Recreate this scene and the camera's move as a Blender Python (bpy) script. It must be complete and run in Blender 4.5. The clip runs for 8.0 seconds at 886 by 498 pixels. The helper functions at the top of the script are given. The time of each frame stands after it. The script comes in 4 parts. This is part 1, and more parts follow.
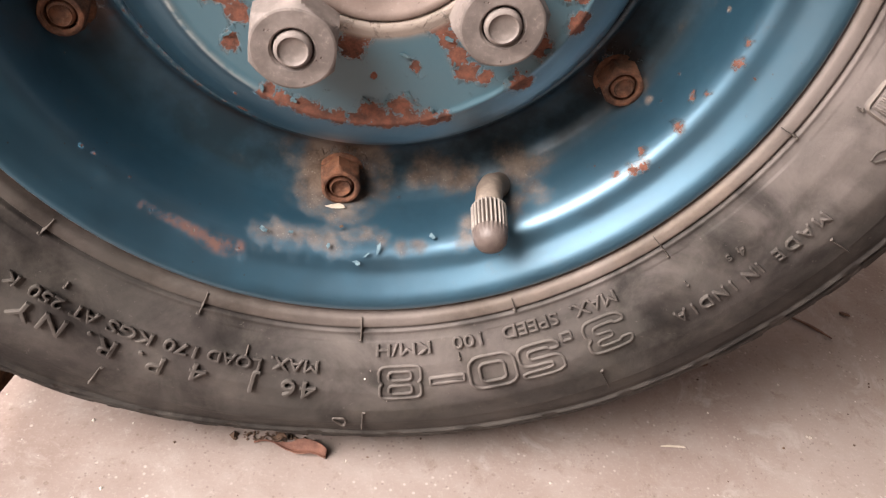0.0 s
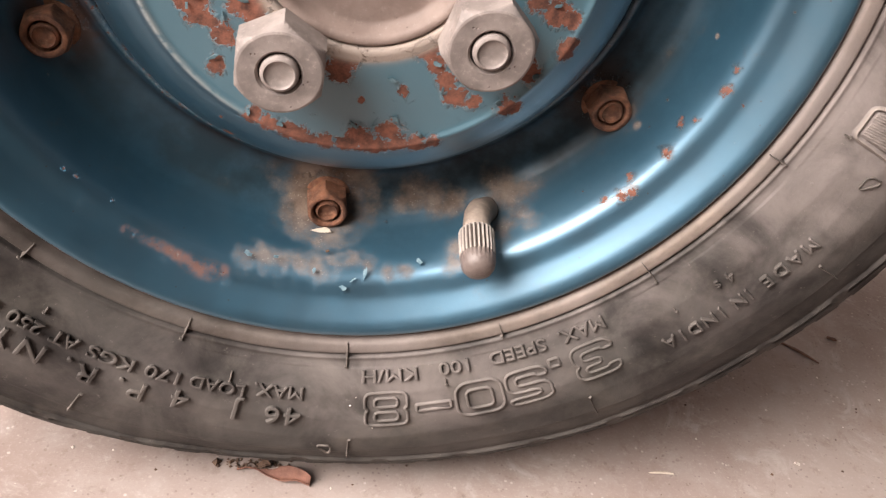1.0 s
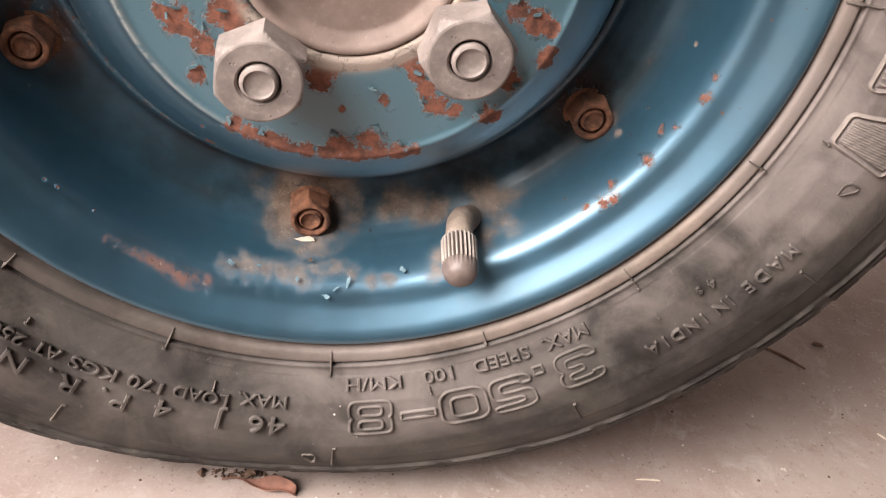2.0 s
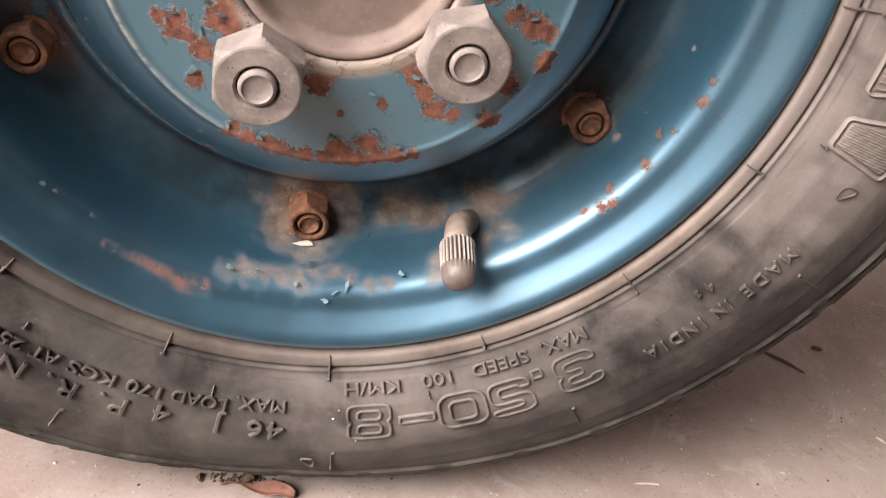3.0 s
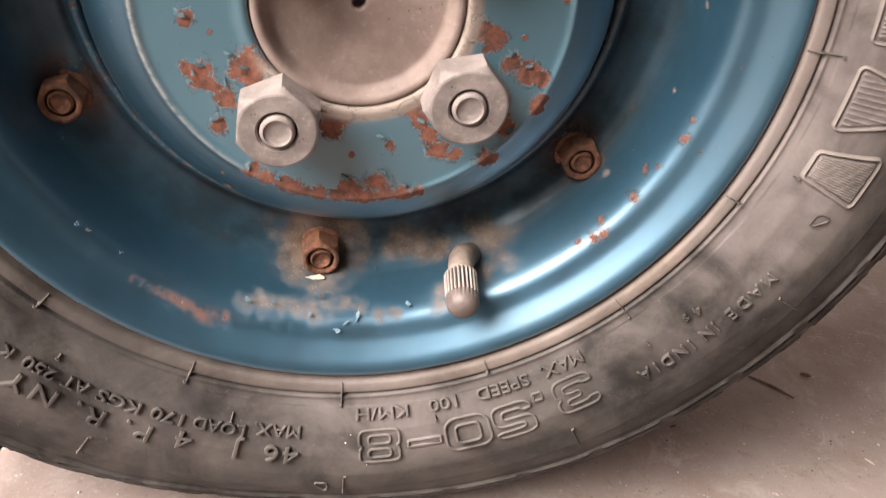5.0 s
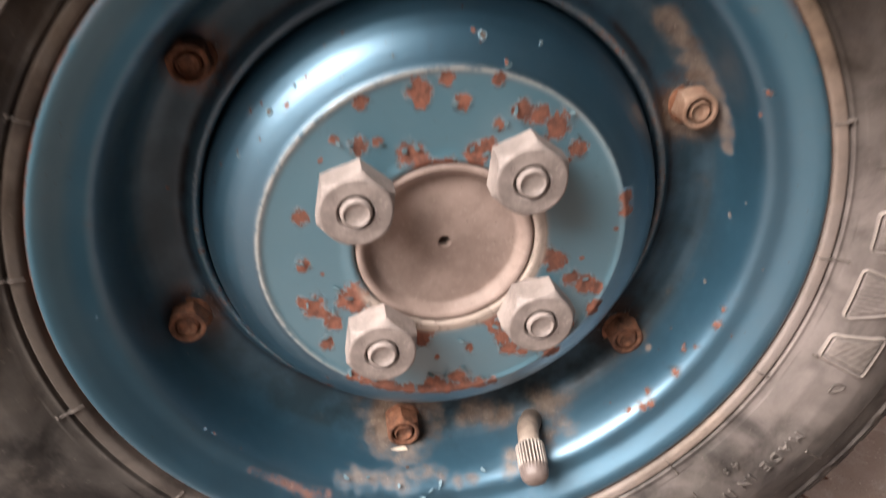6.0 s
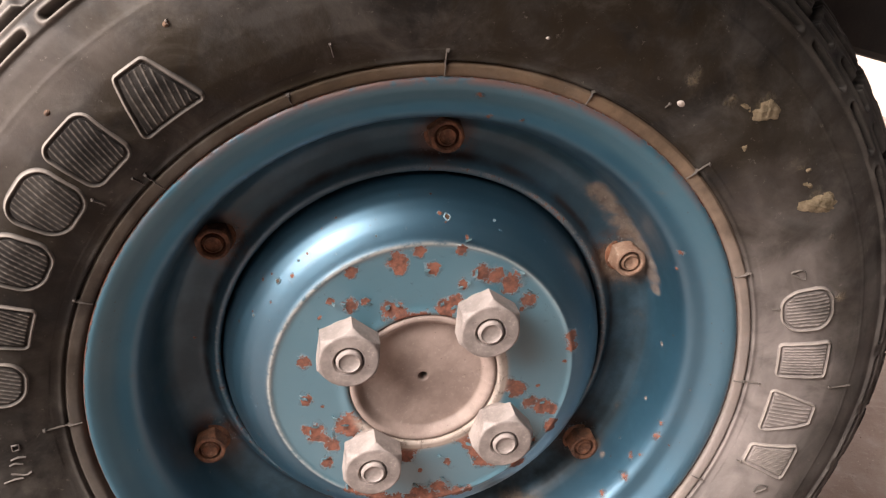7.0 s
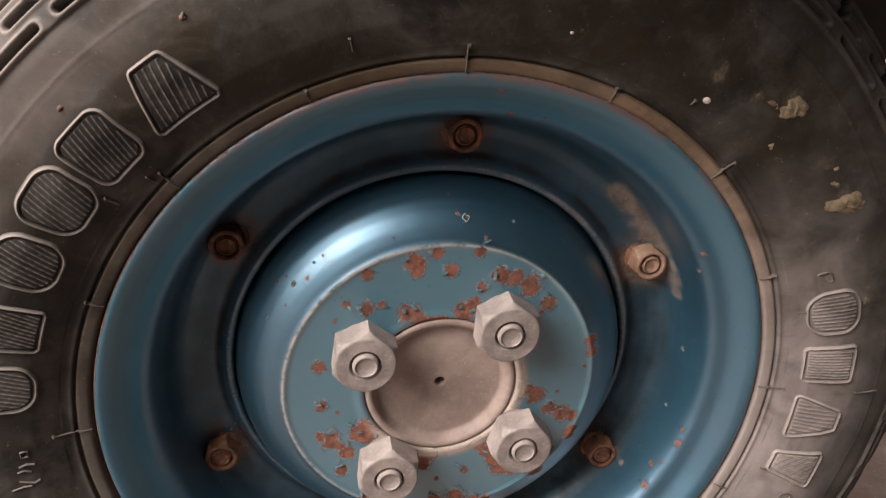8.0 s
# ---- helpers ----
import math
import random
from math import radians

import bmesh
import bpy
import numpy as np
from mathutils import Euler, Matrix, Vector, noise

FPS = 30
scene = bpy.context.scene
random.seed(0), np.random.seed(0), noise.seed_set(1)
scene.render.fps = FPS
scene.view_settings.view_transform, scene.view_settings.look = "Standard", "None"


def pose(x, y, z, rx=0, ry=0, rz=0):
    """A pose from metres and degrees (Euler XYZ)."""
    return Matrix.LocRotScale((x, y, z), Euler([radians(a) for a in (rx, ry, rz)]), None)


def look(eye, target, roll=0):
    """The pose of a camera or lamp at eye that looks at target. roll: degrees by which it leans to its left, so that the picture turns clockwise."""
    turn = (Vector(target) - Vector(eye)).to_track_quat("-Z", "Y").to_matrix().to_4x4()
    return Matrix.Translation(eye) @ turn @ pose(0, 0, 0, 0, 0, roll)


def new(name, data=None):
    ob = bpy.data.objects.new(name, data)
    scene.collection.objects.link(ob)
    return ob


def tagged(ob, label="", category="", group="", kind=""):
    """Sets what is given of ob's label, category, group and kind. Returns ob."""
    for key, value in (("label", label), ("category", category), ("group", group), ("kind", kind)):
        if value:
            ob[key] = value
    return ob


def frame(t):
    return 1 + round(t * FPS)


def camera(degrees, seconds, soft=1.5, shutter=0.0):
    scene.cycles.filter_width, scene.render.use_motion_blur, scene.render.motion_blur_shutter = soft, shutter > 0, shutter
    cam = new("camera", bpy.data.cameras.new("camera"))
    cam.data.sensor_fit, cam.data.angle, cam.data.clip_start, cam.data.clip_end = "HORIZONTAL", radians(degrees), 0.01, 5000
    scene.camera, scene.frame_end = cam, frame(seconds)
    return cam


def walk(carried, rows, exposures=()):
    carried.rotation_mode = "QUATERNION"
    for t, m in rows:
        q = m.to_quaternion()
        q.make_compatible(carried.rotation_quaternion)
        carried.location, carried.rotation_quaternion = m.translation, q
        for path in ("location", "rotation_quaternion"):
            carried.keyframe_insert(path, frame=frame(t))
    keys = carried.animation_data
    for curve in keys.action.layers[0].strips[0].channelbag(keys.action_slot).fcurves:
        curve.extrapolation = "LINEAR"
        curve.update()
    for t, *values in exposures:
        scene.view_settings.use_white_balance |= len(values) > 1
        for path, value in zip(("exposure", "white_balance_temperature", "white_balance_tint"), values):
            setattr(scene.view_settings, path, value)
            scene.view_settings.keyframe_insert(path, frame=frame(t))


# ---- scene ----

# camera: seconds, x, y, z, yaw to the left, pitch up, roll
cam = camera(54.68, 8.0, soft=1.2, shutter=0.5)
ROWS = [
    (0, -0.0155, -0.2217, 0.2444, -13.42, -38.10, 13.52),
    (0.5, -0.0176, -0.2192, 0.2430, -14.05, -37.10, 14.22),
    (1, -0.0155, -0.2188, 0.2441, -14.15, -36.60, 14.18),
    (1.5, -0.0126, -0.2197, 0.2448, -14.35, -36.23, 14.09),
    (3, -0.0124, -0.2197, 0.2450, -14.48, -35.66, 13.97),
    (3.5, -0.0146, -0.2199, 0.2463, -14.57, -35.92, 14.05),
    (4, -0.0155, -0.2249, 0.2490, -14.43, -35.65, 13.86),
    (4.2, -0.0169, -0.2273, 0.2475, -14.71, -35.01, 13.89),
    (5.3, -0.0192, -0.2372, 0.2567, -13.77, -31.96, 12.01),
    (5.5, -0.0300, -0.2363, 0.2720, -14.15, -31.54, 10.98),
    (6, -0.0553, -0.2428, 0.3070, -13.91, -29.26, 9.72),
    (6.3, -0.0591, -0.2630, 0.3316, -13.67, -27.60, 8.82),
    (6.5, -0.0600, -0.2718, 0.3419, -13.48, -26.15, 8.49),
    (7, -0.0600, -0.2811, 0.3576, -13.11, -24.85, 7.98),
    (7.5, -0.0627, -0.2794, 0.3571, -12.99, -24.30, 7.70),
    (8, -0.0642, -0.2759, 0.3510, -12.90, -24.06, 7.83),
]


# the picture brightens a little while the camera draws back, then darkens again
EXPOSURE = [(0.0, 0.82), (1.0, 0.90), (4.0, 0.97), (5.5, 1.04), (6.0, 1.05), (6.5, 1.12), (7.0, 1.08), (7.3, 0.78), (7.6, 0.58), (8.0, 0.55)]


def eye_pose(x, y, z, yaw, pitch, roll):
    return Matrix.Translation((x, y, z)) @ Matrix.Rotation(radians(yaw), 4, "Z") @ Matrix.Rotation(radians(90 + pitch), 4, "X") @ Matrix.Rotation(radians(roll), 4, "Z")


walk(cam, [(t, eye_pose(*r)) for t, *r in ROWS], [(t, e - 0.14, 6510, 14) for t, e in EXPOSURE])

# ---- light: soft daylight from the open side, up and to the left of the wheel ----
SUN_FROM = Vector((-0.70, -0.27, 0.65)).normalized()
world = bpy.data.worlds.new("sky")
scene.world = world
world.use_nodes = True
wn = world.node_tree.nodes
sky = wn.new("ShaderNodeTexSky")
sky.sky_type = "NISHITA"
sky.sun_disc = False
sky.sun_elevation = math.asin(SUN_FROM.z)
sky.sun_rotation = math.atan2(SUN_FROM.x, SUN_FROM.y)
sky.dust_density = 8.0
sky.air_density = 0.45
sky.ozone_density = 0.6
world.node_tree.links.new(sky.outputs[0], wn["Background"].inputs[0])
wn["Background"].inputs[1].default_value = 0.068
sun = new("sun", bpy.data.lights.new("sun", "SUN"))
sun.data.energy, sun.data.angle, sun.data.color = 6.4, radians(44), (1.0, 0.955, 0.90)
sun.matrix_world = look(SUN_FROM * 5, (0, 0, 0))

HC = 0.181          # height of the axle


# ---- materials ----
def nodes_of(name):
    m = bpy.data.materials.new(name)
    m.use_nodes = True
    nt = m.node_tree
    return m, nt, nt.nodes["Principled BSDF"]


class G:
    """Short ways to add shader nodes."""

    def __init__(self, nt):
        self.nt = nt
        self.co = nt.nodes.new("ShaderNodeTexCoord").outputs["Object"]

    def put(self, socket, v):
        if isinstance(v, bpy.types.NodeSocket):
            self.nt.links.new(v, socket)
        elif isinstance(v, (tuple, list)):
            socket.default_value = (*v, 1) if len(v) == 3 and socket.type == "RGBA" else v
        else:
            socket.default_value = v

    def noise(self, scale, detail=4.0, rough=0.6, distort=0.0, co=None):
        n = self.nt.nodes.new("ShaderNodeTexNoise")
        self.put(n.inputs["Vector"], co or self.co)
        for k, v in (("Scale", scale), ("Detail", detail), ("Roughness", rough), ("Distortion", distort)):
            n.inputs[k].default_value = v
        return n.outputs["Fac"]

    def voronoi(self, scale, feature="F1"):
        n = self.nt.nodes.new("ShaderNodeTexVoronoi")
        n.feature = feature
        self.put(n.inputs["Vector"], self.co)
        n.inputs["Scale"].default_value = scale
        return n.outputs["Distance"]

    def math(self, op, a, b=0.0, c=0.0):
        n = self.nt.nodes.new("ShaderNodeMath")
        n.operation = op
        for s, v in zip(n.inputs, (a, b, c)):
            self.put(s, v)
        return n.outputs[0]

    def span(self, v, a, b, lo=0.0, hi=1.0, smooth=True):
        n = self.nt.nodes.new("ShaderNodeMapRange")
        n.interpolation_type = "SMOOTHSTEP" if smooth else "LINEAR"
        for s, x in zip(n.inputs, (v, a, b, lo, hi)):
            self.put(s, x)
        return n.outputs[0]

    def mix(self, f, a, b):
        n = self.nt.nodes.new("ShaderNodeMix")
        n.data_type = "RGBA"
        self.put(n.inputs[0], f)
        self.put(n.inputs[6], a)
        self.put(n.inputs[7], b)
        return n.outputs[2]

    def mixf(self, f, a, b):
        n = self.nt.nodes.new("ShaderNodeMix")
        self.put(n.inputs[0], f)
        self.put(n.inputs[2], a)
        self.put(n.inputs[3], b)
        return n.outputs[0]

    def attr(self, name):
        n = self.nt.nodes.new("ShaderNodeAttribute")
        n.attribute_name = name
        return n.outputs["Fac"]

    def radius(self):
        """Distance from the axle, in metres."""
        n = self.nt.nodes.new("ShaderNodeVectorMath")
        n.operation = "MULTIPLY"
        self.put(n.inputs[0], self.co)
        n.inputs[1].default_value = (1, 0, 1)
        l = self.nt.nodes.new("ShaderNodeVectorMath")
        l.operation = "LENGTH"
        self.put(l.inputs[0], n.outputs[0])
        return l.outputs["Value"]

    def bump(self, h, dist, strength=1.0, then=None):
        n = self.nt.nodes.new("ShaderNodeBump")
        n.inputs["Strength"].default_value = strength
        n.inputs["Distance"].default_value = dist
        self.put(n.inputs["Height"], h)
        if then:
            self.put(n.inputs["Normal"], then)
        return n.outputs[0]


def finish(g, bsdf, colour, rough, normal=None, metal=0.0, spec=0.5):
    g.put(bsdf.inputs["Base Color"], colour)
    g.put(bsdf.inputs["Roughness"], rough)
    g.put(bsdf.inputs["Metallic"], metal)
    g.put(bsdf.inputs["Specular IOR Level"], spec)
    if normal:
        g.put(bsdf.inputs["Normal"], normal)


def blue_paint():
    """Old blue wheel paint: rust where the paint has flaked, dust where it gathers."""
    m, nt, b = nodes_of("old_blue_paint")
    g = G(nt)
    ragged = g.mixf(0.45, g.noise(330, 5, 0.70), g.noise(1050, 4, 0.7))
    fine = g.noise(1400, 4, 0.7)
    edge = g.math("ADD", g.attr("rust"), g.math("MULTIPLY_ADD", ragged, 2.1, -1.05))
    rust = g.span(edge, 0.47, 0.53)
    lift = g.span(edge, 0.30, 0.50)
    dirt = g.span(g.math("ADD", g.attr("dust"), g.math("MULTIPLY_ADD", g.noise(95, 6, 0.68), 1.7, -0.85)), 0.14, 0.75)
    film = g.span(g.noise(38, 5, 0.65), 0.45, 0.75, 0.0, 0.05)
    paint = g.mix(g.noise(24, 4, 0.6), (0.021, 0.102, 0.168), (0.042, 0.148, 0.226))
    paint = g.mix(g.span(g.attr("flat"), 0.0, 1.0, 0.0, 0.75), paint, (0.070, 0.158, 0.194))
    paint = g.mix(film, paint, (0.30, 0.27, 0.24))
    wash = g.math("MULTIPLY", g.attr("wash"), g.span(g.noise(90, 6, 0.72), 0.38, 0.54))
    paint = g.mix(wash, paint, (0.210, 0.088, 0.052))
    # pale disc edge: chipped paint plus a highlight put into the colour
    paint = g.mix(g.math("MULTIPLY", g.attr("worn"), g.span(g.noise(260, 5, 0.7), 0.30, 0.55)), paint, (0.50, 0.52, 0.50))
    # the recess's shade is put in here as near-black colour, with its grime
    shade_grime = g.math("MULTIPLY", g.attr("shade_grime"), g.span(g.noise(45, 5, 0.6), 0.28, 0.62, 0.55, 0.95))
    paint = g.mix(shade_grime, paint, g.mix(g.attr("shade_brown"), (0.012, 0.016, 0.0155), (0.026, 0.016, 0.012)))
    specks = g.span(g.voronoi(330), 0.05, 0.11, 1.0, 0.0)
    specks = g.math("MULTIPLY", specks, g.span(g.noise(60, 2), 0.56, 0.62))
    paint = g.mix(g.math("MULTIPLY", specks, 0.7), paint, (0.05, 0.035, 0.03))
    iron = g.mix(g.span(g.noise(420, 5, 0.7), 0.3, 0.7), (0.072, 0.030, 0.021), (0.255, 0.096, 0.060))
    tan = g.mix(g.span(g.noise(120, 5, 0.65), 0.32, 0.68), (0.125, 0.080, 0.054), (0.27, 0.198, 0.148))
    grains = g.math("MULTIPLY", g.math("MULTIPLY", g.span(g.voronoi(1300), 0.16, 0.28, 1.0, 0.0), g.span(g.noise(300, 3), 0.50, 0.6)), dirt)
    tan = g.mix(g.math("MULTIPLY", grains, 0.6), tan, (0.55, 0.48, 0.41))
    rim_of_chip = g.math("MULTIPLY", g.span(edge, 0.36, 0.44), g.span(g.noise(500, 3), 0.42, 0.58))
    paint = g.mix(g.math("MULTIPLY", rim_of_chip, 0.5), paint, (0.27, 0.34, 0.36))
    colour = g.mix(g.math("MULTIPLY", dirt, 0.68), g.mix(rust, paint, iron), tan)
    colour = g.mix(g.math("MULTIPLY", g.attr("bare"), g.span(g.noise(300, 5, 0.7), 0.25, 0.45)), colour, (0.42, 0.345, 0.295))
    rough = g.mixf(rust, g.span(g.noise(90, 4), 0.3, 0.7, 0.40, 0.50), 0.88)
    rough = g.mixf(g.math("MULTIPLY", shade_grime, 0.7), g.mixf(dirt, rough, 0.9), 0.7)
    h = g.math("ADD", g.math("MULTIPLY", lift, -0.34), g.math("MULTIPLY", fine, 0.035))
    h = g.math("ADD", h, g.math("MULTIPLY", dirt, g.math("MULTIPLY", fine, 0.12)))
    n = g.bump(h, 0.0010, 1.0, g.bump(g.noise(55, 3, 0.5), 0.0007, 0.35))
    bare = g.math("SUBTRACT", 1.0, g.math("MAXIMUM", rust, dirt))
    sheen = g.math("MULTIPLY", g.math("MULTIPLY", bare, g.math("SUBTRACT", 1.0, g.math("MAXIMUM", wash, shade_grime))), g.span(g.attr("flat"), 0.0, 1.0, 0.86, 0.10))
    finish(g, b, colour, rough, n, sheen, g.math("SUBTRACT", 0.5, g.math("MULTIPLY", shade_grime, 0.42)))
    g.put(b.inputs["Coat Weight"], g.math("MULTIPLY", g.math("MULTIPLY", bare, g.math("SUBTRACT", 1.0, shade_grime)), g.span(g.attr("dull"), 0.0, 1.0, 1.0, 0.12)))
    b.inputs["Coat Roughness"].default_value = 0.40
    b.inputs["Coat IOR"].default_value = 1.8
    return m


def rusty_iron():
    m, nt, b = nodes_of("rusty_iron")
    g = G(nt)
    big, fine = g.noise(150, 5, 0.7), g.noise(900, 5, 0.75)
    c = g.mix(g.span(big, 0.35, 0.65), (0.085, 0.036, 0.021), (0.27, 0.112, 0.058))
    c = g.mix(g.span(fine, 0.5, 0.75, 0.0, 0.6), c, (0.34, 0.22, 0.15))
    finish(g, b, c, 0.85, g.bump(fine, 0.0006, 0.8))
    return m


def dusty_metal(name, dark, light, rough=0.62):
    """Pale dusty plating on nuts, hub cap and valve."""
    m, nt, b = nodes_of(name)
    g = G(nt)
    big, fine = g.noise(85, 5, 0.65), g.noise(700, 5, 0.7)
    c = g.mix(g.span(big, 0.32, 0.68), dark, light)
    pits = g.span(g.voronoi(520), 0.06, 0.16, 1.0, 0.0)
    pits = g.math("MULTIPLY", pits, g.span(g.noise(140, 2), 0.5, 0.6))
    c = g.mix(g.math("MULTIPLY", pits, 0.6), c, (0.10, 0.06, 0.045))
    c = g.mix(g.span(fine, 0.55, 0.8, 0.0, 0.35), c, (0.62, 0.54, 0.47))
    h = g.math("SUBTRACT", g.math("MULTIPLY", fine, 0.35), pits)
    finish(g, b, c, g.span(big, 0.3, 0.7, rough - 0.1, rough + 0.12), g.bump(h, 0.0003, 0.7))
    return m


def cap_metal():
    """Pale worn plating, dirty on the tip; shade between the ribs is put into its colour with dirt."""
    m, nt, b = nodes_of("worn_cap_metal")
    g = G(nt)
    c = g.mix(g.span(g.noise(260, 5, 0.65), 0.3, 0.7), (0.25, 0.215, 0.19), (0.42, 0.365, 0.325))
    c = g.mix(g.span(g.attr("dirt"), 0.15, 0.85), c, (0.050, 0.036, 0.030))
    tip = g.span(g.math("ADD", g.attr("tip"), g.math("MULTIPLY_ADD", g.noise(420, 5, 0.7), 1.2, -0.6)), 0.30, 0.62)
    c = g.mix(tip, c, g.mix(g.noise(350, 5, 0.7), (0.070, 0.050, 0.045), (0.21, 0.165, 0.145)))
    finish(g, b, c, g.mixf(tip, 0.6, 0.45), g.bump(g.noise(700, 5, 0.7), 0.0003, 0.7))
    return m


def rubber():
    """Old rubber, grey with dust, most of it on the bead band next to the rim; light and shade on it are coloured in
    too.
    """
    m, nt, b = nodes_of("dusty_rubber")
    g = G(nt)
    r = g.radius()
    wide, mid, fine = g.noise(30, 6, 0.64, 0.8), g.noise(75, 5, 0.65), g.noise(1100, 4, 0.7)
    c = g.mix(g.span(wide, 0.39, 0.63), (0.013, 0.0117, 0.0112), (0.058, 0.0525, 0.0475))
    c = g.mix(g.span(mid, 0.45, 0.72, 0.0, 0.27), c, (0.122, 0.105, 0.087))
    # the tyre top's shade is put into the rubber as dark brown
    c = g.mix(g.math("MULTIPLY", g.attr("brown"), g.span(g.noise(34, 6, 0.66, 0.7), 0.36, 0.60, 0.10, 0.92)), c, (0.024, 0.0165, 0.0090))
    band = g.math("MULTIPLY", g.span(r, 0.1212, 0.1205), g.math("MULTIPLY", g.span(mid, 0.25, 0.65, 0.45, 0.95), g.span(g.attr("band"), 0.0, 1.0, 0.12, 1.0)))
    c = g.mix(band, c, g.mix(g.attr("brown"), (0.28, 0.220, 0.180), (0.235, 0.155, 0.098)))
    mud = g.attr("mud")
    mud = g.span(g.math("ADD", mud, g.math("MULTIPLY_ADD", g.noise(130, 6, 0.75), 1.0, -0.5)), 0.42, 0.75)
    c = g.mix(g.math("MULTIPLY", mud, 0.8), c, (0.20, 0.155, 0.095))
    # pale dust, and the brighter right side's light put into the colour
    dry = g.math("MULTIPLY", g.attr("dry"), g.span(g.noise(38, 6, 0.62, 0.5), 0.27, 0.68, 0.08, 1.0))
    c = g.mix(g.math("MULTIPLY", dry, 0.62), c, (0.25, 0.213, 0.198))
    c = g.mix(g.math("MULTIPLY", g.attr("edge"), g.span(mid, 0.25, 0.6, 0.35, 0.8)), c, (0.32, 0.275, 0.238))
    smoke = g.span(g.noise(44, 6, 0.68, 0.6), 0.50, 0.72, 0.0, 0.30)
    c = g.mix(smoke, c, (0.142, 0.124, 0.106))
    scuff = g.math("MULTIPLY", g.span(g.noise(420, 4, 0.8), 0.62, 0.74), 0.30)
    c = g.mix(scuff, c, (0.30, 0.26, 0.23))
    h = g.math("ADD", g.math("MULTIPLY", mid, 0.5), g.math("MULTIPLY", fine, 0.16))
    h = g.math("ADD", h, g.math("MULTIPLY", mud, g.math("MULTIPLY", g.noise(300, 5), 2.5)))
    finish(g, b, c, g.span(wide, 0.3, 0.7, 0.54, 0.74), g.bump(h, 0.0006, 0.8), spec=0.22)
    return m


def concrete():
    m, nt, b = nodes_of("worn_concrete")
    g = G(nt)
    wide, mid, fine = g.noise(7, 5, 0.6), g.noise(60, 6, 0.65), g.noise(700, 5, 0.7)
    c = g.mix(g.span(wide, 0.3, 0.7), (0.208, 0.151, 0.127), (0.305, 0.246, 0.220))
    c = g.mix(g.span(mid, 0.45, 0.75, 0.0, 0.5), c, (0.35, 0.302, 0.273))
    c = g.mix(g.span(g.noise(22, 6, 0.7, 0.6), 0.60, 0.74, 0.0, 0.45), c, (0.22, 0.15, 0.115))
    c = g.mix(g.span(g.noise(34, 6, 0.72, 1.0), 0.56, 0.70, 0.0, 0.55), c, (0.41, 0.361, 0.33))
    c = g.mix(g.span(g.noise(95, 5, 0.75, 0.4), 0.54, 0.70, 0.0, 0.45), c, (0.17, 0.120, 0.096))
    c = g.mix(g.span(g.noise(210, 5, 0.7), 0.58, 0.74, 0.0, 0.5), c, (0.42, 0.366, 0.321))
    spots = g.math("MULTIPLY", g.span(g.voronoi(170), 0.10, 0.17, 1.0, 0.0), g.span(g.noise(45, 2), 0.52, 0.6))
    c = g.mix(g.math("MULTIPLY", spots, 0.40), c, (0.13, 0.085, 0.065))
    c = g.mix(g.span(fine, 0.5, 0.8, 0.0, 0.35), c, (0.47, 0.415, 0.375))
    grit = g.math("MULTIPLY", g.span(g.voronoi(430), 0.12, 0.24, 1.0, 0.0), g.span(g.noise(75, 3), 0.47, 0.58))
    c = g.mix(g.math("MULTIPLY", grit, 0.45), c, (0.12, 0.085, 0.068))
    pale = g.math("MULTIPLY", g.span(g.voronoi(290), 0.10, 0.20, 1.0, 0.0), g.span(g.noise(52, 3), 0.50, 0.6))
    c = g.mix(g.math("MULTIPLY", pale, 0.5), c, (0.52, 0.46, 0.41))
    h = g.math("ADD", g.math("MULTIPLY", mid, 1.0), g.math("MULTIPLY", fine, 0.4))
    finish(g, b, c, 0.82, g.bump(g.math("SUBTRACT", h, g.math("MULTIPLY", spots, 0.25)), 0.0005, 0.45))
    return m


def plain(name, a, bcol, rough, scale=40.0, dist=0.0004):
    m, nt, b = nodes_of(name)
    g = G(nt)
    n = g.noise(scale, 5, 0.65)
    finish(g, b, g.mix(g.span(n, 0.3, 0.7), a, bcol), rough, g.bump(g.noise(scale * 12, 4), dist, 0.6))
    return m


PAINT = blue_paint()
RUST = rusty_iron()
TAN_RUST = dusty_metal("dusty_rust", (0.185, 0.098, 0.060), (0.36, 0.235, 0.165), 0.85)
NUT = dusty_metal("dusty_plating", (0.165, 0.136, 0.124), (0.315, 0.264, 0.240))
HUB = dusty_metal("dusty_pink_metal", (0.235, 0.175, 0.150), (0.34, 0.258, 0.223), 0.62)
BRASS = dusty_metal("dusty_brass", (0.17, 0.13, 0.105), (0.36, 0.29, 0.235), 0.6)
CAP = cap_metal()
RUBBER = rubber()
RAISED = plain("dusty_raised_rubber", (0.062, 0.052, 0.045), (0.15, 0.125, 0.108), 0.7, 120)
# dark tone of the unseen surfaces that block light
BLOCKER = plain("dark_blocker", (0.09, 0.078, 0.068), (0.14, 0.12, 0.105), 0.9, 3)
FLOOR = concrete()
DARK = plain("dark_body_paint", (0.012, 0.010, 0.009), (0.030, 0.024, 0.020), 0.6)
LEAF = plain("dry_leaf", (0.105, 0.042, 0.028), (0.23, 0.105, 0.07), 0.75, 160)
TWIG = plain("dry_twig", (0.085, 0.040, 0.026), (0.19, 0.095, 0.06), 0.85, 200)
PALE = plain("pale_splinter", (0.50, 0.42, 0.33), (0.66, 0.58, 0.48), 0.8, 200)
MUD = plain("dried_mud", (0.135, 0.100, 0.058), (0.30, 0.23, 0.145), 0.95, 260, 0.001)
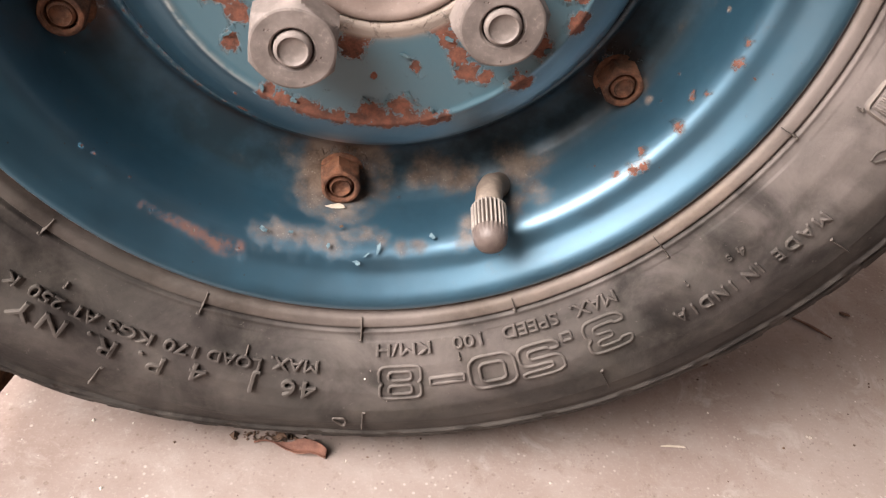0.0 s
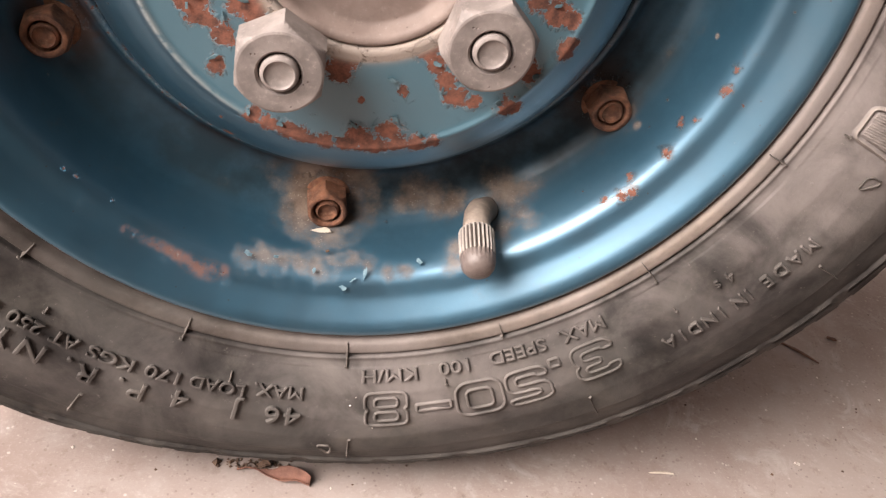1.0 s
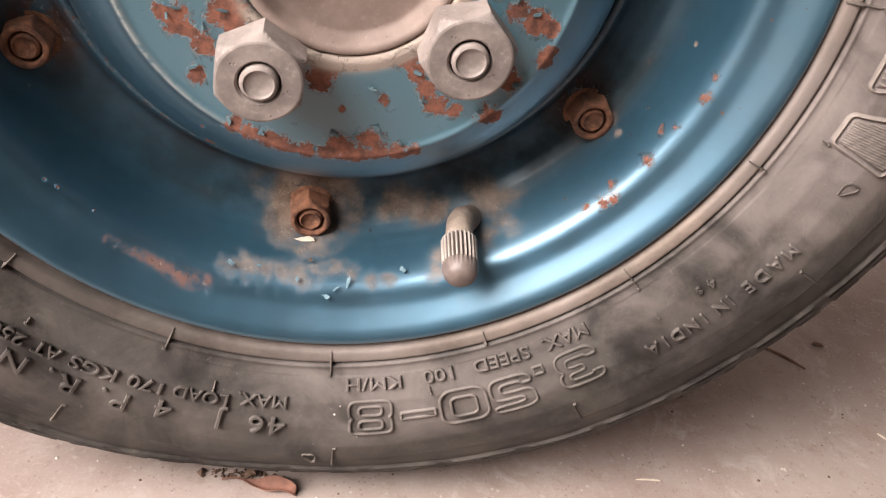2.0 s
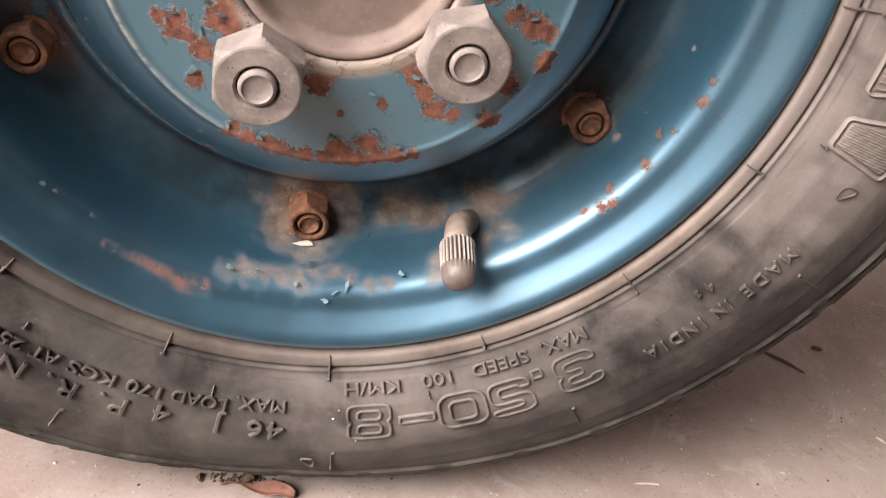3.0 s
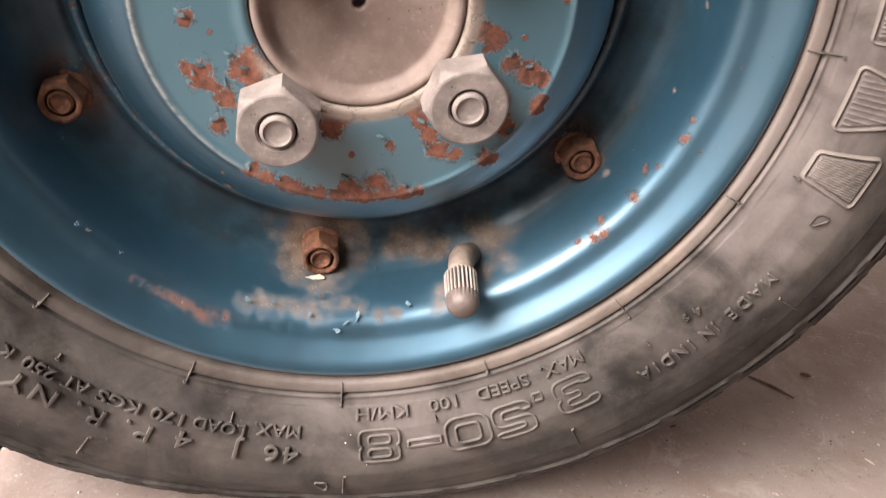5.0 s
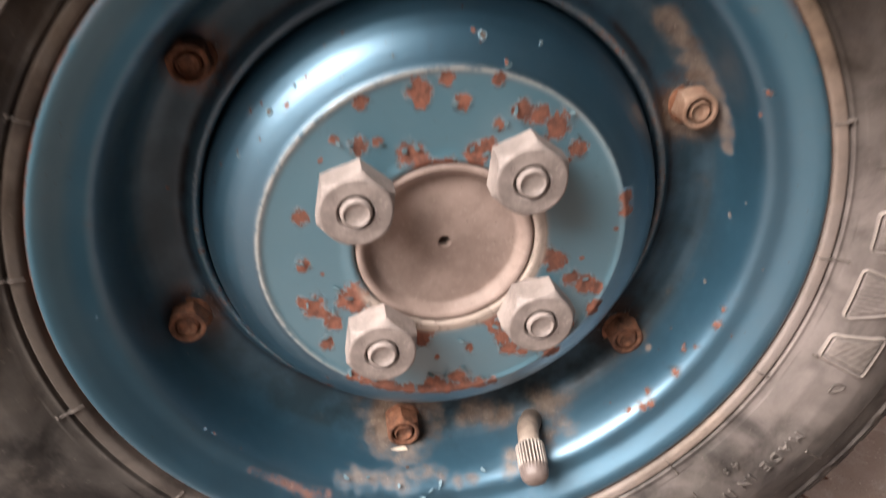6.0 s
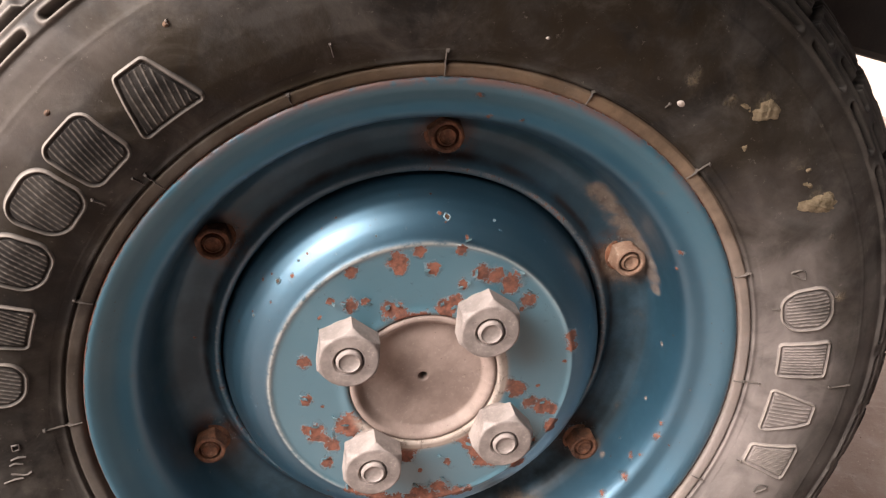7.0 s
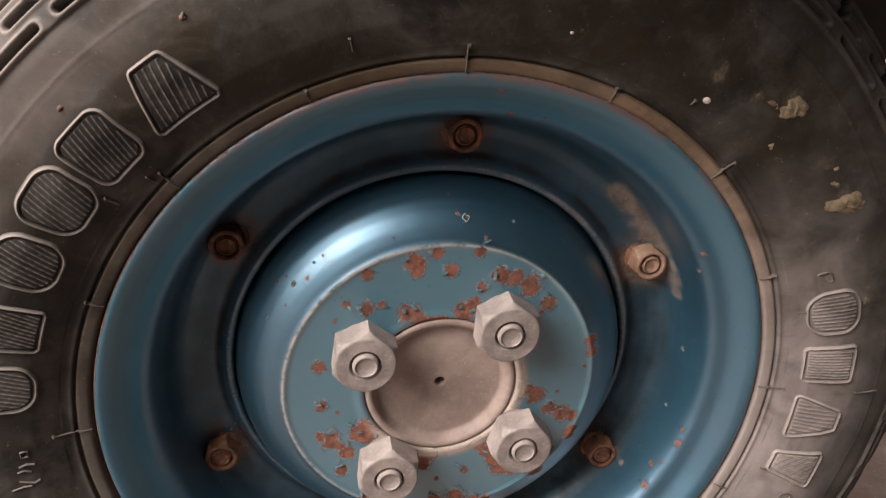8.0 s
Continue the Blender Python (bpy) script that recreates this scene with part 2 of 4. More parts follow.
GRIT = plain("pale_grit", (0.45, 0.38, 0.33), (0.70, 0.62, 0.55), 0.9, 300)
CRUMB = plain("dark_crumbs", (0.05, 0.03, 0.02), (0.14, 0.08, 0.05), 0.9, 300)


# ---- mesh helpers ----
def mesh_from(name, verts, faces, mat, smooth=True):
    me = bpy.data.meshes.new(name)
    me.from_pydata([tuple(v) for v in verts], [], [tuple(f) for f in faces])
    me.materials.append(mat)
    if smooth:
        me.shade_smooth()
    me.update()
    return me


def part(name, data, material, parent, label="", at=None):
    """Link a bmesh or mesh as one mesh object under a thing or a part."""
    if isinstance(data, bmesh.types.BMesh):
        me = bpy.data.meshes.new(name)
        data.to_mesh(me)
        data.free()
        me.materials.append(material)
    else:
        me = data
    ob = new(name, me)
    ob.parent = parent
    if at is not None:
        ob.matrix_local = at
    return tagged(ob, label)


def smooth_profile(points, n, w=0):
    """n points at even steps along a softened line through the given (r, y); w: steps over which it is softened."""
    p = np.array(points, float)
    s = np.r_[0, np.cumsum(np.hypot(*np.diff(p, axis=0).T))]
    q = np.linspace(0, s[-1], n)
    out = np.stack([np.interp(q, s, p[:, 0]), np.interp(q, s, p[:, 1])], 1)
    w = w or max(3, n // 45)
    k = np.ones(w) / w
    for _ in range(2):
        pad = np.pad(out, ((w, w), (0, 0)), mode="reflect", reflect_type="odd")
        out = np.stack([np.convolve(pad[:, i], k, "same")[w:-w] for i in (0, 1)], 1)
    return out


def grid_faces(n, m, closed=True):
    """Quads of an n (round) by m (along) grid whose first index goes round."""
    i = np.arange(n if closed else n - 1)
    j = np.arange(m - 1)
    a = (i[:, None] * m + j[None]).ravel()
    b = (((i + 1) % n)[:, None] * m + j[None]).ravel()
    return np.stack([a, a + 1, b + 1, b], 1).tolist()


def set_attr(me, name, values):
    at = me.attributes.new(name, "FLOAT", "POINT")
    at.data.foreach_set("value", np.asarray(values, np.float32).ravel())


def blobs(theta, r, rows, soft=1.0):
    """Largest of the soft spots (degrees, millimetres from the axle, radius in millimetres) at each place."""
    x, z = r * np.cos(theta) * 1000, r * np.sin(theta) * 1000
    out = np.zeros_like(x)
    for a, rr, s in rows:
        d = np.hypot(x - rr * math.cos(radians(a)), z - rr * math.sin(radians(a)))
        out = np.maximum(out, np.clip(1 - d / (s * 1.5 * soft), 0, 1))
    return out


def spots(theta, s, r, rows):
    """Soft spots on a turned surface: degrees round the axle, millimetres along the section, radius in millimetres."""
    out = np.zeros_like(s)
    for a, s0, size in rows:
        around = ((np.degrees(theta) - a + 180) % 360 - 180) * np.pi / 180 * r * 1000
        out = np.maximum(out, np.clip(1 - np.hypot(around, s * 1000 - s0) / (size * 2.1), 0, 1))
    return out


def lathe(name, profile, n, mat, smooth=True):
    """A body of revolution about the y axis; returns mesh, angles, radii."""
    prof = np.asarray(profile, float)
    th = np.linspace(0, 2 * np.pi, n, endpoint=False)[:, None]
    r, y = prof[None, :, 0], prof[None, :, 1]
    v = np.stack([r * np.cos(th), y + 0 * th, r * np.sin(th)], -1).reshape(-1, 3)
    me = mesh_from(name, v, grid_faces(n, len(prof)), mat, smooth)
    s = np.r_[0, np.cumsum(np.hypot(*np.diff(prof, axis=0).T))][None]
    return me, (th + 0 * r).ravel(), (r + 0 * th).ravel(), (s + 0 * th).ravel()


# ---- floor and surroundings ----
def floor_slab():
    """One sheet of concrete with a worn joint between two bays."""
    ys = np.r_[-60, -10, -4, -2, np.linspace(-1, 1, 121), 2, 4, 10, 60]
    joint = [-0.1085, -0.1076, -0.1068, -0.1030, -0.1022, -0.1012]
    xs = np.r_[-60, -10, -4, -2, np.linspace(-1, -0.14, 40), -0.125, joint, -0.095, np.linspace(-0.08, 1, 60), 2, 4, 10, 60]
    depth = dict(zip(joint, (-0.0005, -0.003, -0.011, -0.011, -0.003, -0.0005)))
    v = [(x + (0.16 * y + 0.0010 * math.sin(y * 90) + 0.0007 * math.sin(y * 211 + x * 50)) * (x in depth) * (abs(y) < 0.12), y, depth.get(x, 0.0)) for x in xs.tolist() for y in ys.tolist()]
    n, m = len(ys), len(xs)
    f = [(i * n + j, (i + 1) * n + j, (i + 1) * n + j + 1, i * n + j + 1) for i in range(m - 1) for j in range(n - 1)]
    me = mesh_from("ground", v, f, FLOOR)
    me.materials.append(CRUMB)
    for p in me.polygons:
        if min(me.vertices[q].co.z for q in p.vertices) < -0.002:
            p.material_index = 1
    return new("ground", me)


tagged(floor_slab(), "dusty pinkish grey concrete floor with stains", "floor", kind="structure")


def box(name, lo, hi, mat, label, category):
    v = [(x, y, z) for x in (lo[0], hi[0]) for y in (lo[1], hi[1]) for z in (lo[2], hi[2])]
    f = [(0, 1, 3, 2), (4, 6, 7, 5), (0, 4, 5, 1), (2, 3, 7, 6), (0, 2, 6, 4), (1, 5, 7, 3)]
    return tagged(new(name, mesh_from(name, v, f, mat, False)), label, category, kind="structure")


# unseen dark wall, added to keep front light off the wheel
box("blocker_south", (-0.34, -0.64, 0.0), (2.2, -0.50, 2.4), BLOCKER, "unseen dark wall added to block light from the front", "wall")
# pale wall added to throw warm light back onto the floor
BOUNCE = plain("pinkish_plaster", (0.40, 0.325, 0.275), (0.52, 0.43, 0.37), 0.9, 4)
box("bounce_wall", (1.1, 0.05, 0.0), (1.24, 2.4, 2.4), BOUNCE, "pinkish plaster wall added to bounce warm light", "wall")
# unseen ceiling, added to cut the light from overhead
box("ceiling", (-0.34, -0.64, 2.4), (1.0, 2.4, 2.52), BLOCKER, "unseen dark ceiling added to block light from above", "ceiling")


# ---- the wheel ----
wheel = new("wheel")
wheel.empty_display_size = 0.05
tagged(wheel, "small scooter-type road wheel with blue rusty rim and dusty black tyre", "wheel")
AXLE = pose(0, 0, HC)

# sidewall line of the tyre from the bead to the middle of the tread: radius, y
TYRE_LINE = [(0.1120, -0.0240), (0.1150, -0.0318), (0.1160, -0.0336), (0.1168, -0.0353), (0.1190, -0.0358), (0.1212, -0.0358), (0.1235, -0.0363), (0.1270, -0.0382), (0.1330, -0.0408),
             (0.1420, -0.0428), (0.1500, -0.0432), (0.1580, -0.0424), (0.1660, -0.0403), (0.1720, -0.0378), (0.1770, -0.0348), (0.1812, -0.0305), (0.1842, -0.0250),
             (0.1864, -0.0170), (0.1878, -0.0080), (0.1882, 0.0)]
FRONT = smooth_profile(TYRE_LINE, 330, 4)


def side_y(r):
    """y of the tyre's outer side at radius r."""
    k = int(np.argmax(FRONT[:, 0]))
    return float(np.interp(r, FRONT[:k, 0], FRONT[:k, 1]))


def paleness(deg, r):
    """How pale the tyre's side is at an angle and radius, from dust and from light coloured in."""
    def near(a, wide):
        return np.clip(1.25 - np.abs((deg - a + 180) % 360 - 180) / wide, 0, 1)
    out = 0.4 * near(145, 34) * np.clip((r - 0.143) / 0.014, 0, 1)
    for a, wide, reach, much in ((252, 34, 0.164, 0.40), (284, 28, 0.152, 1.0), (317, 24, 0.137, 1.0), (358, 40, 0.157, 1.45)):
        out = np.maximum(out, much * near(a, wide) * (0.2 + 0.8 * np.clip((reach - r) / 0.012, 0, 1)))
    return out


def tyre_mesh():
    n = 1440
    front = FRONT[:-1]
    back = smooth_profile([(r, -y) for r, y in TYRE_LINE[::-1]], 50)
    prof = np.concatenate([front, back])
    th = np.linspace(0, 2 * np.pi, n, endpoint=False)[:, None]
    r0, y0 = prof[None, :, 0] + 0 * th, prof[None, :, 1] + 0 * th
    tan = np.gradient(prof, axis=0)
    nrm = np.stack([-tan[:, 1], tan[:, 0]], 1)
    nrm /= np.linalg.norm(nrm, axis=1, keepdims=True)
    nrm *= np.where((nrm[:, :1] * (prof[:, :1] - 0.15) + nrm[:, 1:] * prof[:, 1:]) < 0, -1, 1)
    disp = np.zeros_like(r0)
    sidewall = (y0 < -0.02) & (r0 < 0.18)
    # line of the rim guard, and a second fine line by the shoulder
    disp -= 0.0013 * np.exp(-((r0 - 0.1209) / 0.00042) ** 2) * sidewall
    disp += 0.0003 * np.exp(-((r0 - 0.1219) / 0.00055) ** 2) * sidewall
    disp += 0.00014 * np.exp(-((r0 - 0.1595 - 0.0004 * np.sin(3 * th)) / 0.0007) ** 2) * sidewall
    # tread: a raised shoulder, then rows of long slots round the tyre, each row shifted by half a step
    arc = np.r_[0, np.cumsum(np.hypot(*np.diff(prof, axis=0).T))][None] * 1000
    first = float(np.interp(0.1686, front[:, 0], arc[0, :len(front)]))
    last = arc[0, -1] - first
    deg = np.degrees(th)
    disp += 0.0007 * np.clip((arc - first) / 0.8, 0, 1) * np.clip((last - arc) / 0.5, 0, 1)
    step, rows, border = 9.0, 16, np.zeros_like(r0)
    for k in range(rows):
        mid = first + 2.9 + (last - first - 5.8) * k / (rows - 1)
        u = ((deg + (step / 2 if k % 2 else 0)) % step - step / 2) * np.pi / 180 * 175
        gap = np.hypot(np.clip(np.abs(u) - 9.6, 0, None), arc - mid)
        disp -= 0.0030 * np.clip((1.15 - gap) / 0.5, 0, 1)
        disp += 0.0006 * np.exp(-((gap - 1.8) / 0.50) ** 2)
        border = np.maximum(border, np.exp(-((gap - 1.8) / 0.70) ** 2))
    # worn lugs at the shoulder
    lug = (deg + 2.0 + 1.3 * np.sin(np.radians(deg * 5))) % 9.0
    disp -= 0.0028 * np.clip((1.5 - lug) / 0.3, 0, 1) * np.clip((arc - first - 9) / 1.5, 0, 1) * np.clip((last - arc) / 0.5, 0, 1)
    wave = 0.00011 * (np.sin(7 * th + 40 * r0 * 6) + np.sin(13 * th + 1.3) + np.sin(29 * th - 300 * r0))
    disp += wave * (r0 > 0.125)
    r = r0 + disp * nrm[None, :, 0]
    y = y0 + disp * nrm[None, :, 1]
    x, z = r * np.cos(th), r * np.sin(th)
    # the tyre stands flat on the floor and swells a little beside it
    low = np.exp(-((((deg - 270 + 180) % 360) - 180) / 24) ** 2)
    z = z + 0.0055 * low * np.clip((r0 - 0.150) / 0.024, 0, 1)
    under = np.clip(-(z + HC), 0, 1)
    y = y + np.sign(y) * under * 0.4 * (np.abs(y) > 0.02)
    z = np.maximum(z, -HC + 0.0002)
    v = np.stack([x, y, z], -1).reshape(-1, 3)
    me = mesh_from("tyre", v, grid_faces(n, len(prof)), RUBBER)
    T, R = (th + 0 * r0).ravel(), r0.ravel()
    mud = 0.62 * blobs(T, R, [(52, 147.5, 9), (36, 148, 11), (42, 146, 7), (56, 143, 6), (30, 149, 6), (62, 140, 7), (20, 150, 5)])
    mud = np.maximum(mud, 0.12 * np.clip(1 - np.abs(((np.degrees(T) - 90 + 180) % 360) - 180) / 70, 0, 1) * (R < 0.17))
    set_attr(me, "mud", np.where(y0.ravel() < 0, mud, 0))
    turn = (np.degrees(T) + 180) % 360
    set_attr(me, "dry", paleness(np.degrees(T), R))
    set_attr(me, "band", np.clip(1.45 - np.abs((turn - 6) % 360 - 180) / 88, 0.12, 1))
    # upper side darkened to carry its shade in the colour
    set_attr(me, "brown", np.clip(1.35 - np.abs((turn - 98) % 360 - 180) / 86, 0, 1) * np.clip((0.176 - R) / 0.012, 0, 1))
    set_attr(me, "edge", np.where(y0.ravel() < 0.005, border.ravel() * np.clip(1.5 - np.abs((turn - 145) % 360 - 180) / 40, 0.05, 0.8), 0))
    return me


tyre = part("tyre", tyre_mesh(), RUBBER, wheel, "worn black rubber tyre, dusty, flattened where it stands", AXLE)


def on_side(theta, r, lift=0.0):
    """Pose on the tyre's side: x clockwise along the wheel, y outwards from the axle, z out of the rubber."""
    a = radians(theta)
    slope = (side_y(r + 0.002) - side_y(r - 0.002)) / 0.004
    out = Vector((math.cos(a), slope, math.sin(a))).normalized()
    along = Vector((math.sin(a), 0, -math.cos(a)))
    up = along.cross(out)
    m = Matrix((along, out, up)).transposed().to_4x4()
    m.translation = Vector((r * math.cos(a), side_y(r), r * math.sin(a))) + up * lift
    return m


def glyph(ch, height, wide):
    """Vertices and faces of one raised character, its foot in the middle at the origin."""
    cu = bpy.data.curves.new("glyph", "FONT")
    cu.body, cu.size, cu.align_x = ch, height / 0.73, "CENTER"
    cu.resolution_u = 4
    cu.extrude, cu.bevel_depth, cu.bevel_resolution = 0.00050, 0.00020, 1
    cu.offset = -0.00012
    ob = new("glyph", cu)
    dg = bpy.context.evaluated_depsgraph_get()
    me = bpy.data.meshes.new_from_object(ob.evaluated_get(dg))
    v = np.array([tuple(q.co) for q in me.vertices]).reshape(-1, 3) * (wide, 1, 1)
    f = [tuple(q.vertices) for q in me.polygons]
    bpy.data.objects.remove(ob)
    bpy.data.curves.remove(cu)
    bpy.data.meshes.remove(me)
    return v, f


def on_rubber(theta, r, x, y, lift):
    """Place on the tyre's curved side: x along (clockwise), y outwards from radius r, lifted from the rubber."""
    a, q = radians(theta) - x / r, r + y
    slope = (side_y(q + 0.001) - side_y(q - 0.001)) / 0.002
    k = 1 / math.hypot(1, slope)
    q2, yy = q + slope * lift * k, side_y(q) - lift * k
    return (q2 * math.cos(a), yy, q2 * math.sin(a))


def as_rubber(me):
    """Give a raised mark the pale tone of the rubber round it."""
    co = np.array([tuple(v.co) for v in me.vertices])
    set_attr(me, "edge", np.full(len(co), 0.10))
    set_attr(me, "dry", paleness(np.degrees(np.arctan2(co[:, 2], co[:, 0])), np.hypot(co[:, 0], co[:, 2])))
    return me


def lettering(chars, r, height, wide=1.0, label=""):
    """One line of raised writing: (character, degrees) pairs at radius r."""
    V, F = [], []
    for ch, a in chars:
        v, f = glyph(ch, height, wide)
        k = len(V)
        V += [on_rubber(a, r, x, y, z + 0.0005) for x, y, z in v]
        F += [tuple(i + k for i in q) for q in f]
    return part("raised_lettering", as_rubber(mesh_from("raised_lettering", V, F, RUBBER, False)), RUBBER, tyre, label)


def round_box(x0, x1, y0, y1, c, n=5):
    """A closed line round a box with rounded corners."""
    out = []
    for cx, cy, a0 in ((x1 - c, y1 - c, 0), (x0 + c, y1 - c, 90), (x0 + c, y0 + c, 180), (x1 - c, y0 + c, 270)):
        out += [(cx + c * math.cos(radians(a0 + 90 * i / n)), cy + c * math.sin(radians(a0 + 90 * i / n))) for i in range(n + 1)]
    return out


def soften(loop, turns=2):
    """Round off the corners of a closed line."""
    for _ in range(turns):
        nxt = []
        for p, q in zip(loop, loop[1:] + loop[:1]):
            nxt += [(0.8 * p[0] + 0.2 * q[0], 0.8 * p[1] + 0.2 * q[1]), (0.2 * p[0] + 0.8 * q[0], 0.2 * p[1] + 0.8 * q[1])]
        loop = nxt
    return loop


FIVE = [(-0.5, 1), (0.46, 1), (0.5, 0.8), (-0.24, 0.8), (-0.24, 0.63), (0.36, 0.63), (0.5, 0.5), (0.5, 0.13), (0.36, 0), (-0.36, 0), (-0.5, 0.12), (-0.5, 0.26), (-0.26, 0.26), (-0.22, 0.18), (0.2, 0.18), (0.27, 0.25),
        (0.27, 0.38), (0.2, 0.44), (-0.5, 0.44)]
THREE = [(-0.5, 0.74), (-0.5, 0.88), (-0.36, 1), (0.36, 1), (0.5, 0.88), (0.5, 0.62), (0.38, 0.52), (0.5, 0.42), (0.5, 0.13), (0.36, 0), (-0.36, 0), (-0.5, 0.13), (-0.5, 0.26), (-0.26, 0.26), (-0.22, 0.19), (0.2, 0.19),
         (0.27, 0.25), (0.27, 0.38), (0.2, 0.43), (-0.12, 0.43), (-0.12, 0.61), (0.2, 0.61), (0.27, 0.66), (0.27, 0.76), (0.2, 0.81), (-0.22, 0.81), (-0.26, 0.74)]
SQUARE_DIGITS = {
    "0": [round_box(-0.55, 0.55, 0, 1, 0.3), round_box(-0.3, 0.3, 0.22, 0.78, 0.14)],
    "8": [soften([(-0.5, 0.1), (-0.4, 0), (0.4, 0), (0.5, 0.1), (0.5, 0.42), (0.42, 0.5), (0.48, 0.58), (0.48, 0.9), (0.38, 1), (-0.38, 1), (-0.48, 0.9), (-0.48, 0.58), (-0.42, 0.5), (-0.5, 0.42)]),
          round_box(-0.27, 0.27, 0.16, 0.42, 0.1), round_box(-0.27, 0.27, 0.58, 0.84, 0.1)],
    "5": [soften(FIVE)], "3": [soften(THREE)],
    "-": [round_box(-0.5, 0.5, 0.42, 0.62, 0.03)], ".": [round_box(-0.12, 0.12, 0, 0.2, 0.03)],
}


def outlined(chars, r, height, width, ridge, label=""):
    """Large square digits drawn as raised outlines."""
    V, F = [], []
    for ch, a, w, rise in chars:
        for loop in SQUARE_DIGITS[ch]:
            n, k, m = len(loop), len(V), 6
            for i in range(n):
                (xa, ya), (xb, yb) = loop[i - 1], loop[(i + 1) % n]
                dx, dy = (xb - xa) * width * w, (yb - ya) * height
                d = math.hypot(dx, dy) or 1.0
                px, py = -dy / d, dx / d
                cx, cy = loop[i][0] * width * w, loop[i][1] * height + rise
                for s in range(m):
                    o = math.cos(2 * math.pi * s / m) * ridge
                    V.append(on_rubber(a, r, cx + px * o, cy + py * o, math.sin(2 * math.pi * s / m) * ridge * 1.3 + 0.0001))
            for i in range(n):
                for s in range(m):
                    F.append((k + i * m + s, k + i * m + (s + 1) % m, k + ((i + 1) % n) * m + (s + 1) % m, k + ((i + 1) % n) * m + s))
    return part("raised_lettering", as_rubber(mesh_from("raised_lettering", V, F, RUBBER)), RUBBER, tyre, label)


def word(text, first, last, r, height):
    """One raised word whose letters run from one angle to another, clockwise."""
    v, f = glyph(text, height, 1.0)
    x0, x1 = v[:, 0].min(), v[:, 0].max()
    mid, k = (first + last) / 2, radians(first - last) * r / (x1 - x0)
    V = [on_rubber(mid, r, (x - (x0 + x1) / 2) * k, y, z + 0.0004) for x, y, z in v.tolist()]
    return part("raised_lettering", as_rubber(mesh_from("raised_lettering", V, f, RUBBER, False)), RUBBER, tyre, "small raised word " + text)


outlined([("3", 307.6, 1, -0.0012), (".", 302.6, 1, -0.0005), ("5", 298.5, 1, 0), ("0", 292.1, 1, 0), ("-", 286.1, 0.8, 0), ("8", 280.0, 1, 0)], 0.1325, 0.0121, 0.0128, 0.00052, "large outlined raised size marking 3.50-8")
WORDS = [("MAX.", 310.9, 304.4, 0.1252, 0.0036), ("SPEED", 302.5, 294.5, 0.1252, 0.0036), ("100", 291.6, 287.4, 0.1253, 0.0036), ("KM/H", 284.4, 276.8, 0.1256, 0.0036),
         ("MAX.", 269.2, 262.9, 0.1311, 0.0040), ("LOAD", 261.8, 255.0, 0.1324, 0.0040), ("170", 253.7, 249.5, 0.1329, 0.0040), ("KGS", 248.1, 242.5, 0.1332, 0.0040), ("AT", 241.3, 238.1, 0.1334, 0.0040),
         ("250", 237.0, 232.9, 0.1336, 0.0040), ("K", 231.4, 229.9, 0.1338, 0.0040)]
for text, first, last, r, height in WORDS:
    word(text, first, last, r, height)
lettering([("M", 336.1), ("A", 334.0), ("D", 331.9), ("E", 330.0), ("I", 327.4), ("N", 326.0), ("I", 323.7), ("N", 322.0), ("D", 320.0), ("I", 318.4), ("A", 316.7)], 0.1406, 0.0041, 1.0, "small raised words MADE IN INDIA")
lettering([("4", 327.3), ("s", 325.6)], 0.1328, 0.0032)
lettering([("4", 268.2), ("6", 265.8), ("J", 261.3), ("4", 254.6)], 0.1384, 0.0064, 1.15, "raised marking 46 J 4")
lettering([("P", 249.8), (".", 247.6), ("R", 243.8), (".", 241.4), ("N", 237.4), ("Y", 233.9)], 0.1396, 0.0064, 1.15, "raised marking P.R. N Y")


def strip(bm, m, x0, x1, y0, y1, h):
    """A low ridge with slanted sides on the tyre's side."""
    e = min(h, (x1 - x0) / 3, (y1 - y0) / 3)
    lo = [bm.verts.new(m @ Vector((x, y, -0.0008))) for x, y in ((x0, y0), (x1, y0), (x1, y1), (x0, y1))]
    hi = [bm.verts.new(m @ Vector((x, y, h))) for x, y in ((x0 + e, y0 + e), (x1 - e, y0 + e), (x1 - e, y1 - e), (x0 + e, y1 - e))]
    bm.faces.new(hi)
    for i in range(4):
        bm.faces.new((lo[i], lo[(i + 1) % 4], hi[(i + 1) % 4], hi[i]))


def ridge(V, F, theta, r, pts, width, height, closed=True):
    """A low rounded ridge along a line of (along, outwards) places on the tyre's side."""
    n, k, m = len(pts), len(V), 5
    for i in range(n):
        p, q = (pts[i - 1], pts[(i + 1) % n]) if closed else (pts[max(i - 1, 0)], pts[min(i + 1, n - 1)])
        dx, dy = q[0] - p[0], q[1] - p[1]
        d = math.hypot(dx, dy) or 1.0
        for s in range(m):
            o = (s / (m - 1) * 2 - 1) * width
            V.append(on_rubber(theta, r, pts[i][0] - dy / d * o, pts[i][1] + dx / d * o, (height + 0.0004) * math.cos((s / (m - 1) - 0.5) * math.pi) - 0.0004))
    for i in range(n if closed else n - 1):
        for s in range(m - 1):
            F.append((k + i * m + s, k + i * m + s + 1, k + ((i + 1) % n) * m + s + 1, k + ((i + 1) % n) * m + s))


def along_loop(loop, n):
    """n places at even steps round a closed line."""
    p = np.array(loop + loop[:1])
    s = np.r_[0, np.cumsum(np.hypot(*np.diff(p, axis=0).T))]
    q = np.linspace(0, s[-1], n, endpoint=False)
    return list(zip(np.interp(q, s, p[:, 0]).tolist(), np.interp(q, s, p[:, 1]).tolist()))


